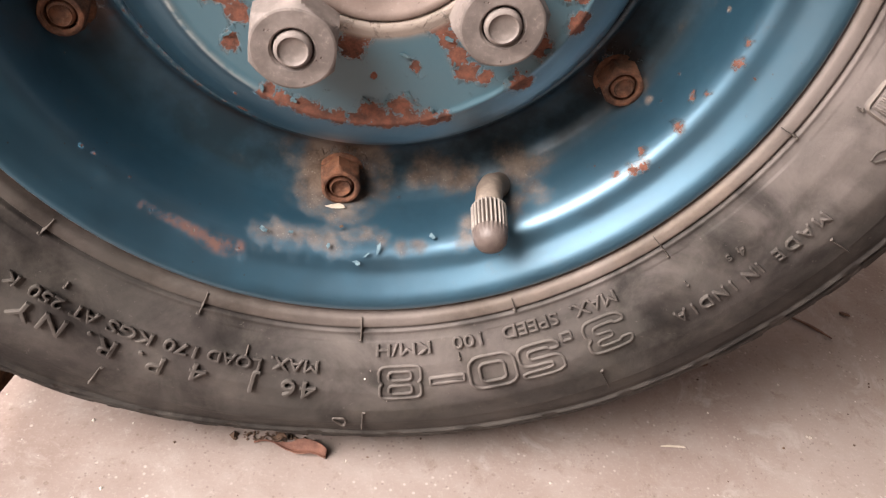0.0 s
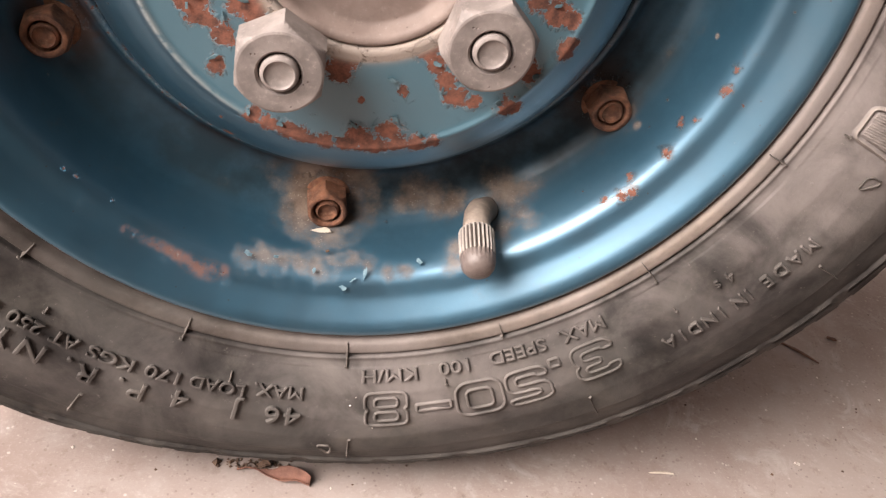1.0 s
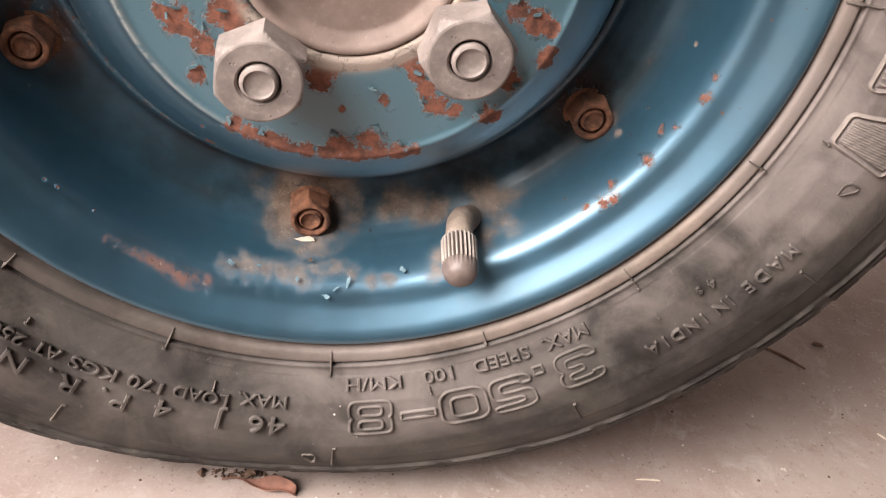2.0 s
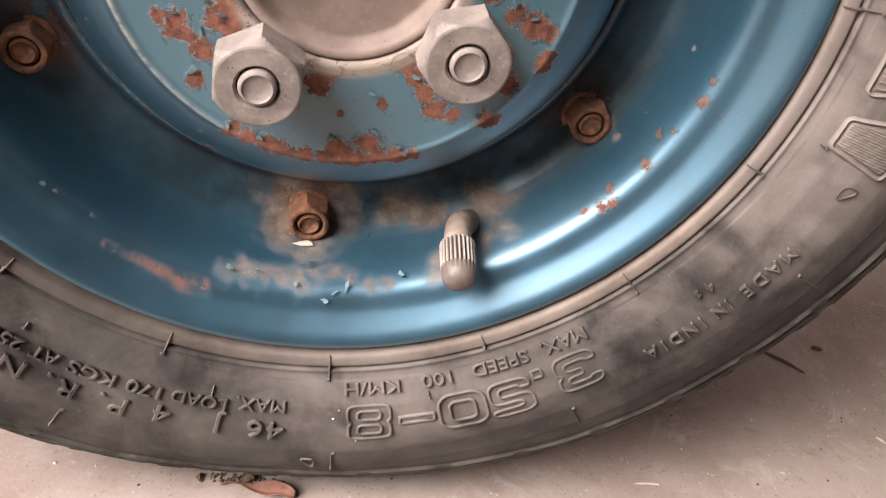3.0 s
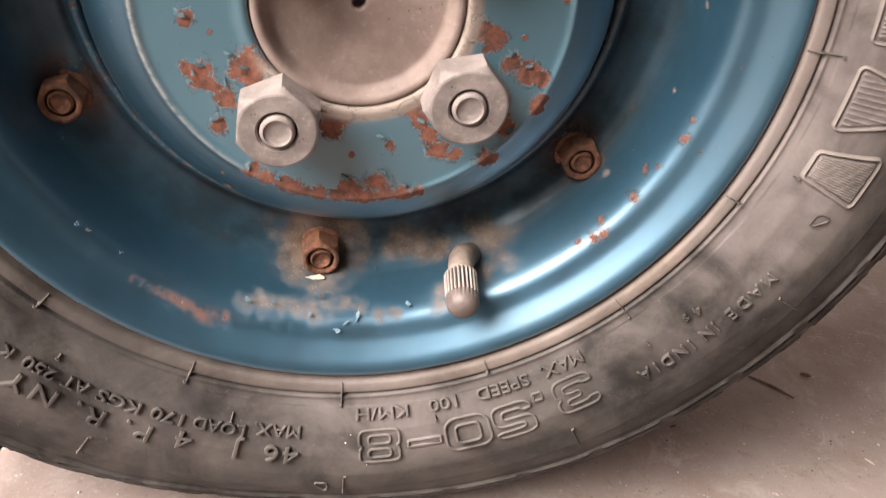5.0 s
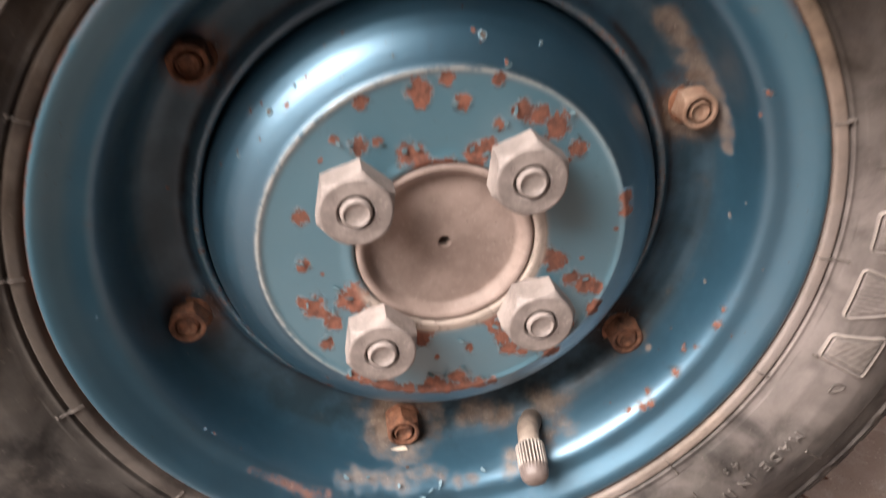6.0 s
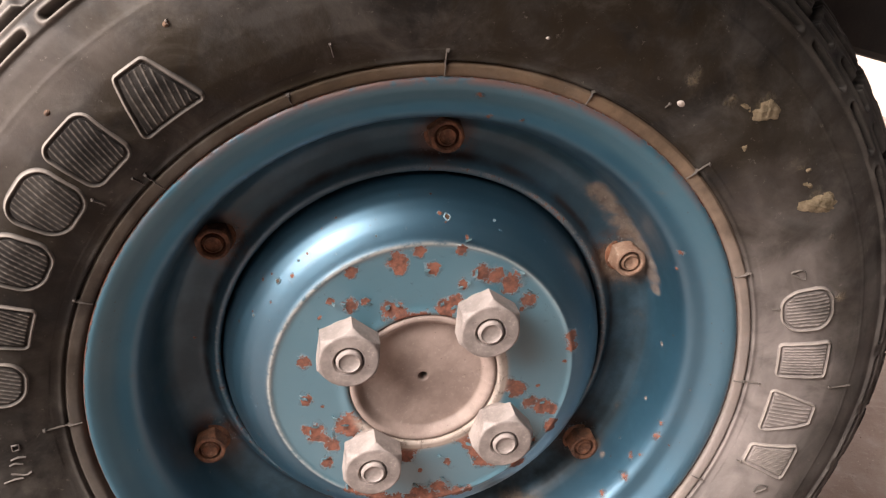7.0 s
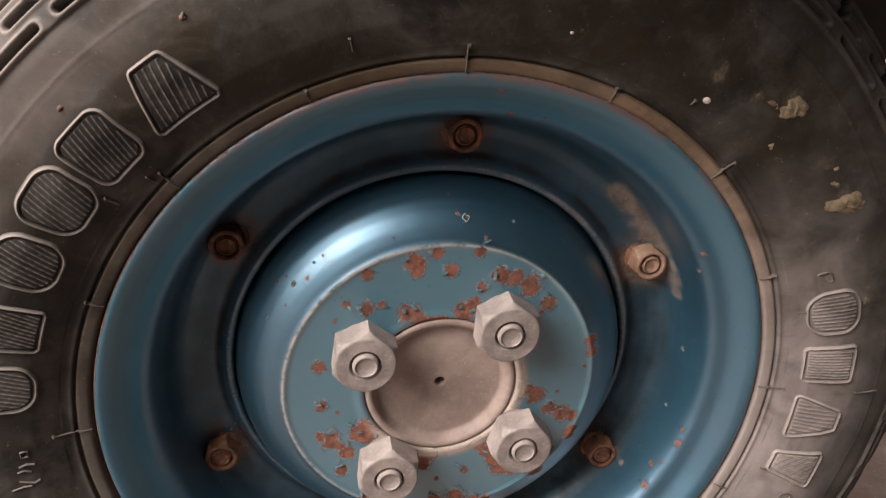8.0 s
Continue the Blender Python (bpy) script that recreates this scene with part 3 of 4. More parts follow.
def gap_to(px, py, loop):
    """Distance of every place to a closed line, and whether it lies inside."""
    best, odd = np.full(px.shape, 9.0), np.zeros(px.shape, bool)
    for (xa, ya), (xb, yb) in zip(loop, loop[1:] + loop[:1]):
        dx, dy = xb - xa, yb - ya
        u = np.clip(((px - xa) * dx + (py - ya) * dy) / (dx * dx + dy * dy + 1e-16), 0, 1)
        best = np.minimum(best, np.hypot(px - xa - u * dx, py - ya - u * dy))
        if abs(dy) > 1e-12:
            odd ^= ((ya > py) != (yb > py)) & (px < xa + (py - ya) / dy * dx)
    return best, odd


def plain_mark(theta, r0, r1, width, taper, lean, lines=9, corner=0.0011):
    """One plain shape of the maker's mark in low relief: a raised outline with fine slanted hatching inside it."""
    h, w = r1 - r0, width / 2
    outer = [(x * (1 - taper * y / h), y) for x, y in round_box(-w, w, 0, h, corner, 9)]
    n, m = 124, 0.0022
    px, py = np.meshgrid(np.linspace(-w * (1 + max(0, -taper)) - m, w * (1 + max(0, -taper)) + m, n), np.linspace(-m, h + m, n), indexing="ij")
    d, within = gap_to(px, py, outer)
    d = np.where(within, -d, d)
    step = 2 * w / lines
    line = np.abs((px - lean * (py - h / 2)) / step % 1 - 0.5) * step
    rough = 0.65 + 0.35 * np.sin(px * 2100 + py * 900) * np.sin(py * 1300 - px * 500)
    hatch = np.where(d < -0.0006, np.exp(-(line / 0.00024) ** 2) * rough, 0)
    z = np.where(d < 0, 0.00050, 0.0005 - 0.0010 * np.clip((d - 0.0006) / 0.0014, 0, 1))
    z = z + 0.00040 * hatch - 0.00045 * np.exp(-((d + 0.0001) / 0.00034) ** 2) + 0.00055 * np.exp(-((d - 0.0007) / 0.00040) ** 2)
    V = [on_rubber(theta, r0, x, y, q) for x, y, q in zip(px.ravel().tolist(), py.ravel().tolist(), z.ravel().tolist())]
    me = mesh_from("maker_mark", V, grid_faces(n, n, False), RUBBER)
    set_attr(me, "edge", np.clip(0.9 * np.exp(-((d - 0.0008) / 0.00045) ** 2) + 0.75 * hatch, 0, 1))
    set_attr(me, "dry", paleness(np.full(px.size, theta), (r0 + py).ravel()))
    return part("maker_mark", me, RUBBER, tyre)


for a, w, tp, c in ((18.9, 0.0150, 0.0, 0.0058), (9.8, 0.0124, 0.0, 0.0008), (0.0, 0.0172, 0.62, 0.0010), (351.0, 0.0076, -0.72, 0.0008)):
    plain_mark(a, 0.1309, 0.1468, w, tp, 0.03, 11, c)
for a, w, tp, c in ((130.7, 0.0196, 0.60, 0.0010), (140.9, 0.0150, 0.05, 0.0030), (149.2, 0.0150, -0.05, 0.0050), (157.9, 0.0150, 0.10, 0.0058), (167.2, 0.0125, 0.0, 0.0008), (176.0, 0.0140, 0.05, 0.0055)):
    plain_mark(a, 0.1318, 0.1488, w, tp, 0.25, 10, c)


def triangle_mark(theta, r, flip):
    V, F = [], []
    ridge(V, F, theta, r, along_loop(soften([(-0.0026, 0.0002), (0.0026, 0.0002), (-0.0024, -0.0052 * flip)], 1), 36), 0.00040, 0.00060)
    return part("arrow_mark", mesh_from("arrow_mark", V, F, RAISED), RAISED, tyre)


triangle_mark(25.0, 0.1385, 1)
triangle_mark(344.9, 0.1400, -1)
triangle_mark(272.4, 0.1540, -1)

# mould flash: short ridges across the bead band every 22.5 degrees, with a nub at the outer end
ENDS = (0.1201, 0.1247, 0.1216, 0.1251, 0.1220, 0.1258, 0.1216, 0.1244, 0.1207, 0.1246, 0.1239, 0.1222, 0.1245, 0.1276, 0.1220, 0.1240)
for k, end in enumerate(ENDS):
    a = 117.2 - 22.5 * k
    bm = bmesh.new()
    strip(bm, on_side(a, 0.1183), -0.00026, 0.00026, -0.0020, 0.0024, 0.0005)
    strip(bm, on_side(a, (0.1202 + end) / 2), -0.00030, 0.00030, -(end - 0.1200) / 2, (end - 0.1200) / 2, 0.0008)
    strip(bm, on_side(a - 0.12, end), -0.0007, 0.0007, -0.0006, 0.0006, 0.0011)
    part("mould_tick", bm, RAISED, tyre)
# longer ones near the shoulder, and thin tails left by the mould's vents
for a in (334.7, 304.8, 275.3, 244.5, 214.7, 4.7):
    bm = bmesh.new()
    strip(bm, on_side(a, 0.1556), -0.00030, 0.00030, -0.0049, 0.0049, 0.0006)
    strip(bm, on_side(a + 0.2, 0.1508), -0.0006, 0.0006, -0.0005, 0.0005, 0.0008)
    part("mould_tick", bm, RAISED, tyre)
VENTS = [(319.5, 0.1335, 0.0020), (288.1, 0.1310, 0.0022), (259.7, 0.1307, 0.0036), (348.7, 0.1290, 0.0018), (19.6, 0.1284, 0.0026), (109.6, 0.1292, 0.0044), (146.1, 0.1287, 0.0044),
         (140.9, 0.1238, 0.0044), (124.6, 0.1532, 0.0012), (236.0, 0.1300, 0.0020), (62.0, 0.1290, 0.0020)]
for a, r, length in VENTS:
    bm = bmesh.new()
    strip(bm, on_side(a, r), -0.00026, 0.00026, -length / 2, length / 2, 0.0007)
    strip(bm, on_side(a, r + length / 2), -0.0006, 0.0006, -0.0005, 0.0005, 0.0010)
    part("vent_nub", bm, RAISED, tyre)


def mud_clump(theta, r, length, width, height, turn, seed):
    """A dried clump of mud stuck to the tyre's side."""
    rr = random.Random(seed)
    ph = [rr.uniform(0, 6.28) for _ in range(8)]
    V, F, n, m = [], [], 30, 9
    for j in range(m):
        s = j / (m - 1)
        for i in range(n):
            a = 2 * math.pi * i / n
            edge = 1 + 0.22 * math.sin(2 * a + ph[0]) + 0.13 * math.sin(3 * a + ph[1]) + 0.06 * math.sin(7 * a + ph[2])
            x, y = length / 2 * s * edge * math.cos(a), width / 2 * s * edge * math.sin(a)
            x, y = x * math.cos(turn) - y * math.sin(turn), x * math.sin(turn) + y * math.cos(turn)
            z = height * (1 - s ** 3) * (0.65 + 0.3 * math.sin(x * 1900 + ph[3]) * math.sin(y * 1700 + ph[4]) + 0.25 * math.sin(x * 4100 + ph[5]) * math.sin(y * 3700 + ph[6])) - 0.0004 * s
            V.append(on_rubber(theta, r, x, y, z))
    F = [(j * n + i, j * n + (i + 1) % n, (j + 1) * n + (i + 1) % n, (j + 1) * n + i) for j in range(m - 1) for i in range(n)]
    return part("mud_clump", mesh_from("mud_clump", V, F, MUD), MUD, tyre, "dried tan clump of mud")


MUD_AT = [(51.5, 0.1475, 0.0112, 0.0078, 0.0012, 0.4), (53.9, 0.1440, 0.0060, 0.0030, 0.0006, 0.2), (35.4, 0.1480, 0.0150, 0.0090, 0.0014, 0.9),
          (38.9, 0.1470, 0.0045, 0.0030, 0.0008, 0.6), (40.8, 0.1490, 0.0030, 0.0024, 0.0006, 0.0), (49.1, 0.1360, 0.0030, 0.0028, 0.0007, 0.0)]
for k, (a, r, ln, w, h, tn) in enumerate(MUD_AT):
    mud_clump(a, r, ln, w, h, tn, 70 + k)


def lump(name, theta, r, size, mat, label=""):
    """A small flat blob stuck to the tyre's side."""
    V = [on_rubber(theta, r, size * s * math.cos(i * math.pi / 6) * 1.3, size * s * math.sin(i * math.pi / 6), 0.0006 * (1 - s) ** 0.5 - 0.0002 * s) for s in (1.0, 0.8, 0.4, 0.05) for i in range(12)]
    F = [(j * 12 + i, j * 12 + (i + 1) % 12, (j + 1) * 12 + (i + 1) % 12, (j + 1) * 12 + i) for j in range(3) for i in range(12)] + [tuple(range(36, 48))]
    return part(name, mesh_from(name, V, F, mat), mat, tyre, label)


lump("pale_drop", 60.8, 0.1319, 0.0013, GRIT, "small pale drop dried on the rubber")
lump("pale_drop", 82.1, 0.1324, 0.0006, GRIT)
for a, r in ((124.8, 0.1531), (140.1, 0.1543)):
    lump("dark_crumb", a, r, 0.0009, CRUMB)

for a, r, size in ((275.4, 0.1368, 0.0003), (276.1, 0.1338, 0.0002), (278.2, 0.1456, 0.0002)):
    lump("pale_speck", a, r, size, GRIT)

# worn marking that can no longer be read: short bars
for a, pts in ((186.2, [(-0.001, -0.001), (0.001, -0.001), (0.001, 0.001), (-0.001, 0.001)]), (188.1, [(0.0, -0.0022), (0.0006, 0.0), (0.0, 0.0022)]), (188.9, [(0.0, 0.0030), (0.0004, 0.0012), (-0.0006, -0.0008)]),
               (190.9, [(0.0016, 0.0034), (0.0004, 0.0010), (-0.0004, -0.0010), (0.0004, -0.0026)]), (191.4, [(0.0, 0.0060), (0.0004, 0.0026), (0.0, 0.0002)])):
    V, F = [], []
    ridge(V, F, a, 0.1362, pts, 0.00040, 0.00060, len(pts) == 4 and a < 187)
    part("worn_marking", mesh_from("worn_marking", V, F, RAISED), RAISED, tyre)


# ---- rim ----
RIM_LINE = [(0.1136, -0.0290), (0.1154, -0.0318), (0.1157, -0.0336), (0.1154, -0.0346), (0.1147, -0.0352), (0.1137, -0.0352), (0.1112, -0.0338), (0.1082, -0.0309), (0.1058, -0.0287), (0.1036, -0.0275),
            (0.1017, -0.0265), (0.1001, -0.0249), (0.0990, -0.0225), (0.0981, -0.0192), (0.0973, -0.0153), (0.0965, -0.0113), (0.0953, -0.0073), (0.0935, -0.0041), (0.0906, -0.0016), (0.0865, -0.0003),
            (0.0810, 0.0), (0.0790, -0.0006), (0.0774, -0.0024), (0.0762, -0.0042), (0.0750, -0.0050), (0.0740, -0.0047), (0.0735, -0.0034), (0.0734, 0.0), (0.0742, 0.0028), (0.0780, 0.0038), (0.0900, 0.0040)]


def rim_mesh():
    prof = smooth_profile(RIM_LINE, 150)
    me, T, R, S = lathe("rim", prof, 1080, PAINT)
    chips = [(348.8, 25.5, 1.8), (345.4, 24.7, 2.2), (337, 29.2, 2), (339, 26, 1.4), (332.5, 25.8, 2.6), (325.5, 26.9, 2), (322.4, 24.1, 2.4), (324.3, 23.1, 2), (319.9, 25.8, 1.4),
             (33.9, 21.8, 2.0), (29.6, 26, 1.8), (85.4, 23, 1.5), (79.4, 21.5, 1.1), (226.4, 24.4, 1.2), (228.4, 24.8, 1),
             (88.5, 12.8, 2.2), (179, 58.1, 0.8), (195.8, 20, 0.9)]
    rnd = random.Random(22)
    chips += [(rnd.uniform(0, 360), rnd.uniform(14, 46), rnd.uniform(0.5, 0.9)) for _ in range(14)]
    streak = [(238.6, 20.4, 0.9), (240.0, 20.5, 1.0), (241.4, 20.6, 1.0), (242.8, 20.7, 1.0), (244.2, 20.6, 1.1), (245.6, 20.5, 1.1), (247.0, 20.1, 1.2), (248.4, 19.7, 1.4), (249.8, 19.2, 1.6), (251.2, 19.0, 1.8), (252.6, 19.2, 1.8), (254.2, 19.9, 1.4)]
    rust = np.maximum(0.70 * spots(T, S, R, [(a, s, q * (0.80 if a > 300 else 0.7)) for a, s, q in chips]), 0.30 * spots(T, S, R, streak))
    rust = np.maximum(rust, np.where((np.abs(R - 0.0748) < 0.0012) & (S > 0.05), 0.30 + 0.08 * np.sin(2 * T), 0))
    rust = np.maximum(rust, np.where(S < 0.012, 0.60 * np.clip((R - 0.1146) / 0.0005, 0, 1), 0))
    for k in range(6):
        rust = np.maximum(rust, 0.52 * spots(T, S, R, [(90 - 60 * k, 55.5, 6.5)]))
    tan = [(257.4, 25.3, 2), (260.2, 26.9, 2.5), (263, 27.7, 2.7), (266, 28, 2.7), (268.9, 26.7, 2.6), (271.9, 28.7, 2.7), (274.8, 29.6, 2.5), (277.8, 28.5, 2), (280.7, 26.5, 1.6), (283.7, 26.6, 1.4),
           (266, 44.8, 4.6), (270.2, 42.4, 4.6), (273.3, 45.2, 3.8), (266.4, 62, 5), (274, 60, 4), (265, 54, 5), (275, 53, 4)]
    by_valve = [(284.4, 50.6, 2.6), (287.3, 51.4, 3.4), (290.5, 50, 3.4), (294.2, 47.5, 3), (305, 43.7, 5), (305.7, 36.4, 4.2), (302.6, 34.2, 3.6), (293.7, 30.6, 2.4), (292.2, 25.9, 2.2), (331.6, 45.5, 1.2), (331.1, 40.4, 0.9)]
    by_bolt = [(50, 48.5, 2.4), (46.5, 47.7, 2.8), (43, 47.7, 3), (39.5, 47.9, 3), (35.5, 47.2, 3.2), (31.7, 45.7, 3), (27.2, 44.7, 2.6), (23.1, 42.9, 2), (19.6, 42.3, 1.6), (5.9, 38.2, 0.5), (350.6, 37.8, 0.5), (10.4, 31.9, 0.4), (28, 54, 6)]
    dust = 0.8 * np.maximum(np.maximum(spots(T, S, R, [(a, s, 1.6 * q) for a, s, q in tan]), spots(T, S, R, [(a, s, 1.35 * q) for a, s, q in by_valve])), 1.45 * spots(T, S, R, [(a, s, 1.35 * q) for a, s, q in by_bolt]))
    set_attr(me, "rust", rust)
    up = np.clip(1.5 * np.sin(T - 0.05) - 0.55, 0, 1)
    set_attr(me, "wash", np.maximum(0.8 * up * np.clip((R - 0.1122) / 0.0022, 0, 1), np.maximum(np.clip((R - 0.1149) / 0.0006, 0, 1) * 0.5, np.maximum(np.clip(1.5 * spots(T, S, R, streak), 0, 0.85), np.clip(1.6 * spots(T, S, R, [(90 - 60 * k, 55.5, 6.5) for k in range(6)]), 0, 0.9)))))
    set_attr(me, "dust", np.maximum(np.where(dust > 0.01, dust, -0.25), np.clip((R - 0.1147) / 0.0004, 0, 1) * np.where(S < 0.010, 0.25, -0.25)))
    # the upper-left flange's weaker reflections are put into its paint tone
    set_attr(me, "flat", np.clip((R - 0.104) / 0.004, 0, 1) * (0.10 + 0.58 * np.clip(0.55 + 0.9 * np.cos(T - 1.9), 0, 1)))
    # groove and disc foot darkened: their shade coloured in along with dirt
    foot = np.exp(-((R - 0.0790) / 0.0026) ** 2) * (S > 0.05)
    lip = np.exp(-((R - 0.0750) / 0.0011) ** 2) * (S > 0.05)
    set_attr(me, "shade_grime", np.maximum((0.75 + 0.2 * np.cos(T + 1.0)) * np.clip((0.1008 - R) / 0.008, 0, 1) * (S > 0.025) * (1 - 0.55 * lip), 0.98 * foot))
    set_attr(me, "shade_brown", np.maximum(foot, 0.8 * lip))
    set_attr(me, "bare", lip * np.clip(0.13 + 0.16 * np.sin(T + 0.8), 0, 1))
    # coat cut on the same side, for those weaker reflections
    set_attr(me, "dull", np.clip((R - 0.1000) / 0.003, 0, 1) * np.clip(0.55 + 0.9 * np.cos(T - 2.1), 0, 1))
    return me


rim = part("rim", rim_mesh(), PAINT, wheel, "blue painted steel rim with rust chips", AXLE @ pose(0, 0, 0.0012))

# ---- wheel disc: raised dish with a flat face round the hub ----
DISC_LINE = [(0.0840, 0.0050), (0.0770, 0.0050), (0.0745, 0.0040), (0.0733, 0.0008), (0.0724, -0.0045), (0.0709, -0.0095), (0.0688, -0.0138), (0.0658, -0.0173), (0.0625, -0.0199), (0.0595, -0.0216),
             (0.0570, -0.0227), (0.0565, -0.0232), (0.0560, -0.0238), (0.0555, -0.0231), (0.0550, -0.0226), (0.0500, -0.0225), (0.0318, -0.0226), (0.0306, -0.0229), (0.0295, -0.0233), (0.0283, -0.0233), (0.0276, -0.0226), (0.0275, -0.0170)]


def disc_mesh():
    prof = smooth_profile(DISC_LINE, 130)
    me, T, R, S = lathe("disc", prof, 900, PAINT)
    above = [(107.4, 49.7, 3.2), (107.1, 53.3, 2), (93.2, 54.6, 2.4), (98.4, 47.5, 2), (125, 47.7, 2), (82.5, 46.6, 2), (70.8, 53.1, 3), (64.8, 51.6, 3), (57.6, 51.1, 3.6), (45.9, 51.7, 2.6), (117.1, 67.9, 3.4),
             (112, 71.5, 2.6), (81.8, 69.7, 3.4), (78.1, 66.4, 2.4), (134.1, 58.4, 2.4), (127.3, 60, 1.4), (171.1, 55.9, 2.2), (192.3, 57.1, 2), (211.2, 56.2, 2.6), (217, 56.7, 2), (221.7, 67.3, 3.2), (224.4, 57.2, 2.2)]
    right = [(357.3, 69, 3), (354.4, 64.4, 3), (347.7, 57.3, 2.6), (344.8, 50.7, 2), (20.8, 43.4, 2.4), (16.5, 43.9, 2.4), (306.1, 54.1, 2.6), (309.6, 50.1, 2), (327.8, 48.3, 3), (141.5, 35.6, 1.4), (133.6, 33.3, 0.9),
             (91.3, 33.9, 1.6), (121.4, 27.2, 0.8), (152.8, 35.8, 0.9), (139.1, 52.1, 1.2), (81.9, 41.5, 1.2), (77.2, 59.3, 1.6), (96, 73, 2), (104, 73, 1.8)]
    below = [(209, 53.4, 2), (212.7, 54.9, 2.6), (222.6, 57.4, 2.6), (228.9, 50.5, 2.2), (217.1, 65.7, 3), (214.9, 69.7, 3), (245.2, 45, 2.4), (249.3, 45.2, 2.2), (255.2, 45, 2.4), (258.5, 45, 2.4), (265, 45, 2.4),
             (270.6, 45, 2.2), (274, 47.3, 3.2), (277, 45.5, 3), (283.4, 48.8, 3.4), (285.1, 45.4, 3), (290.4, 44, 2.6), (294.9, 43.6, 2.0), (280, 45, 2.6), (262, 44.8, 1.6)]
    low_right = [(304.7, 54, 2.4), (305.7, 59.3, 2.6), (305.8, 64.8, 2.4), (304.9, 69, 2.6), (317, 43.5, 3), (317.8, 41.5, 2), (243.9, 30.6, 1.4), (347, 52.2, 3), (346.3, 47.7, 2.4), (337.9, 44, 2.4), (340.6, 44, 2), (264.8, 66.2, 3),
                 (267.5, 70.5, 3), (290, 60.5, 1.3), (304, 69.7, 2)]
    rnd = random.Random(21)
    tiny = [(rnd.uniform(60, 240), rnd.uniform(26, 42), rnd.uniform(0.25, 0.45)) for _ in range(14)] + [(rnd.uniform(0, 360), rnd.uniform(45, 68), rnd.uniform(0.5, 0.9)) for _ in range(12)]
    rust = np.max([spots(T, S, R, q) for q in (above, [(a, s, q * (0.5 if s < 42 else 1)) for a, s, q in right], below, low_right, tiny)], axis=0)
    set_attr(me, "rust", np.maximum(rust, 0.10))
    # edge wear, with its upper-left highlight coloured in
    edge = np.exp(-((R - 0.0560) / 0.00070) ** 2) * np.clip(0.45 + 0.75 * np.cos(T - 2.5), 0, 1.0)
    # lip's dust and bare metal; its lit lower right is coloured in too
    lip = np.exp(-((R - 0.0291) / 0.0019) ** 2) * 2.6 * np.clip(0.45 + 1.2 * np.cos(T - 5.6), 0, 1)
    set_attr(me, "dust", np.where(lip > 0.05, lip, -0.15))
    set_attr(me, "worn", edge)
    set_attr(me, "bare", np.clip(lip, 0, 1))
    # shade at the disc's foot, put in as a dark tone
    set_attr(me, "shade_grime", 0.45 * np.clip((R - 0.0716) / 0.0020, 0, 1))
    set_attr(me, "flat", np.clip((0.0568 - R) / 0.0012, 0, 1))
    return me


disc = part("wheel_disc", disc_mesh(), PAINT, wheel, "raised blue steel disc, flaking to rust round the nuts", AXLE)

hub_line = [(0.0277, -0.0150), (0.0276, -0.0210), (0.0273, -0.0226), (0.0265, -0.0231), (0.0254, -0.0230), (0.0248, -0.0226), (0.0238, -0.0208), (0.0230, -0.0197), (0.0224, -0.0194),
            (0.0216, -0.0194), (0.0120, -0.0197), (0.0040, -0.0199), (0.0020, -0.0200), (0.0017, -0.0197), (0.0016, -0.0130)]
hub = part("hub_cap", lathe("hub_cap", smooth_profile(hub_line, 120), 160, HUB)[0], HUB, wheel, "dished dusty metal hub cap with a small hole", AXLE)


def hex_nut(name, flat, height, mat, steep=0.6, hole=0.0, seat=0.0, foot=0.0):
    """A chamfered hex nut on the xy plane, its face up z; it narrows to a cone below foot; the hole is drilled from the face."""
    n = 72
    rings = []
    ca = flat / 2 * 0.985

    def hexr(a, f):
        b = (a + math.pi / 6) % (math.pi / 3) - math.pi / 6
        return f / 2 / math.cos(b)

    zs = [-seat, foot, foot + 0.0004] + [height - q for q in (0.0046, 0.0036, 0.0029, 0.0023, 0.0017, 0.0011, 0.0006, 0.0002)]
    ang = [2 * math.pi * i / n for i in range(n)]
    for k, z in enumerate(zs):
        cone = ca + (height - z) * steep
        rings.append([((min(hexr(a, flat), cone) if k > 1 else flat * (0.36, 0.49)[k]), z) for a in ang])
    rings.append([(ca - 0.0004, height) for a in ang])
    if hole:
        rings.append([(hole + 0.0006, height) for a in ang])
        rings.append([(hole, height - 0.0007) for a in ang])
        rings.append([(hole, height - 0.0035) for a in ang])
    bm = bmesh.new()
    rows = [[bm.verts.new((r * math.cos(a), r * math.sin(a), z)) for (r, z), a in zip(ring, ang)] for ring in rings]
    for p, q in zip(rows, rows[1:]):
        for i in range(n):
            bm.faces.new((p[i], p[(i + 1) % n], q[(i + 1) % n], q[i]))
    bm.faces.new(rows[-1])
    me = bpy.data.meshes.new(name)
    bmesh.ops.recalc_face_normals(bm, faces=bm.faces)
    bm.to_mesh(me)
    bm.free()
    me.materials.append(mat)
    for p in me.polygons:
        p.use_smooth = False
    return me


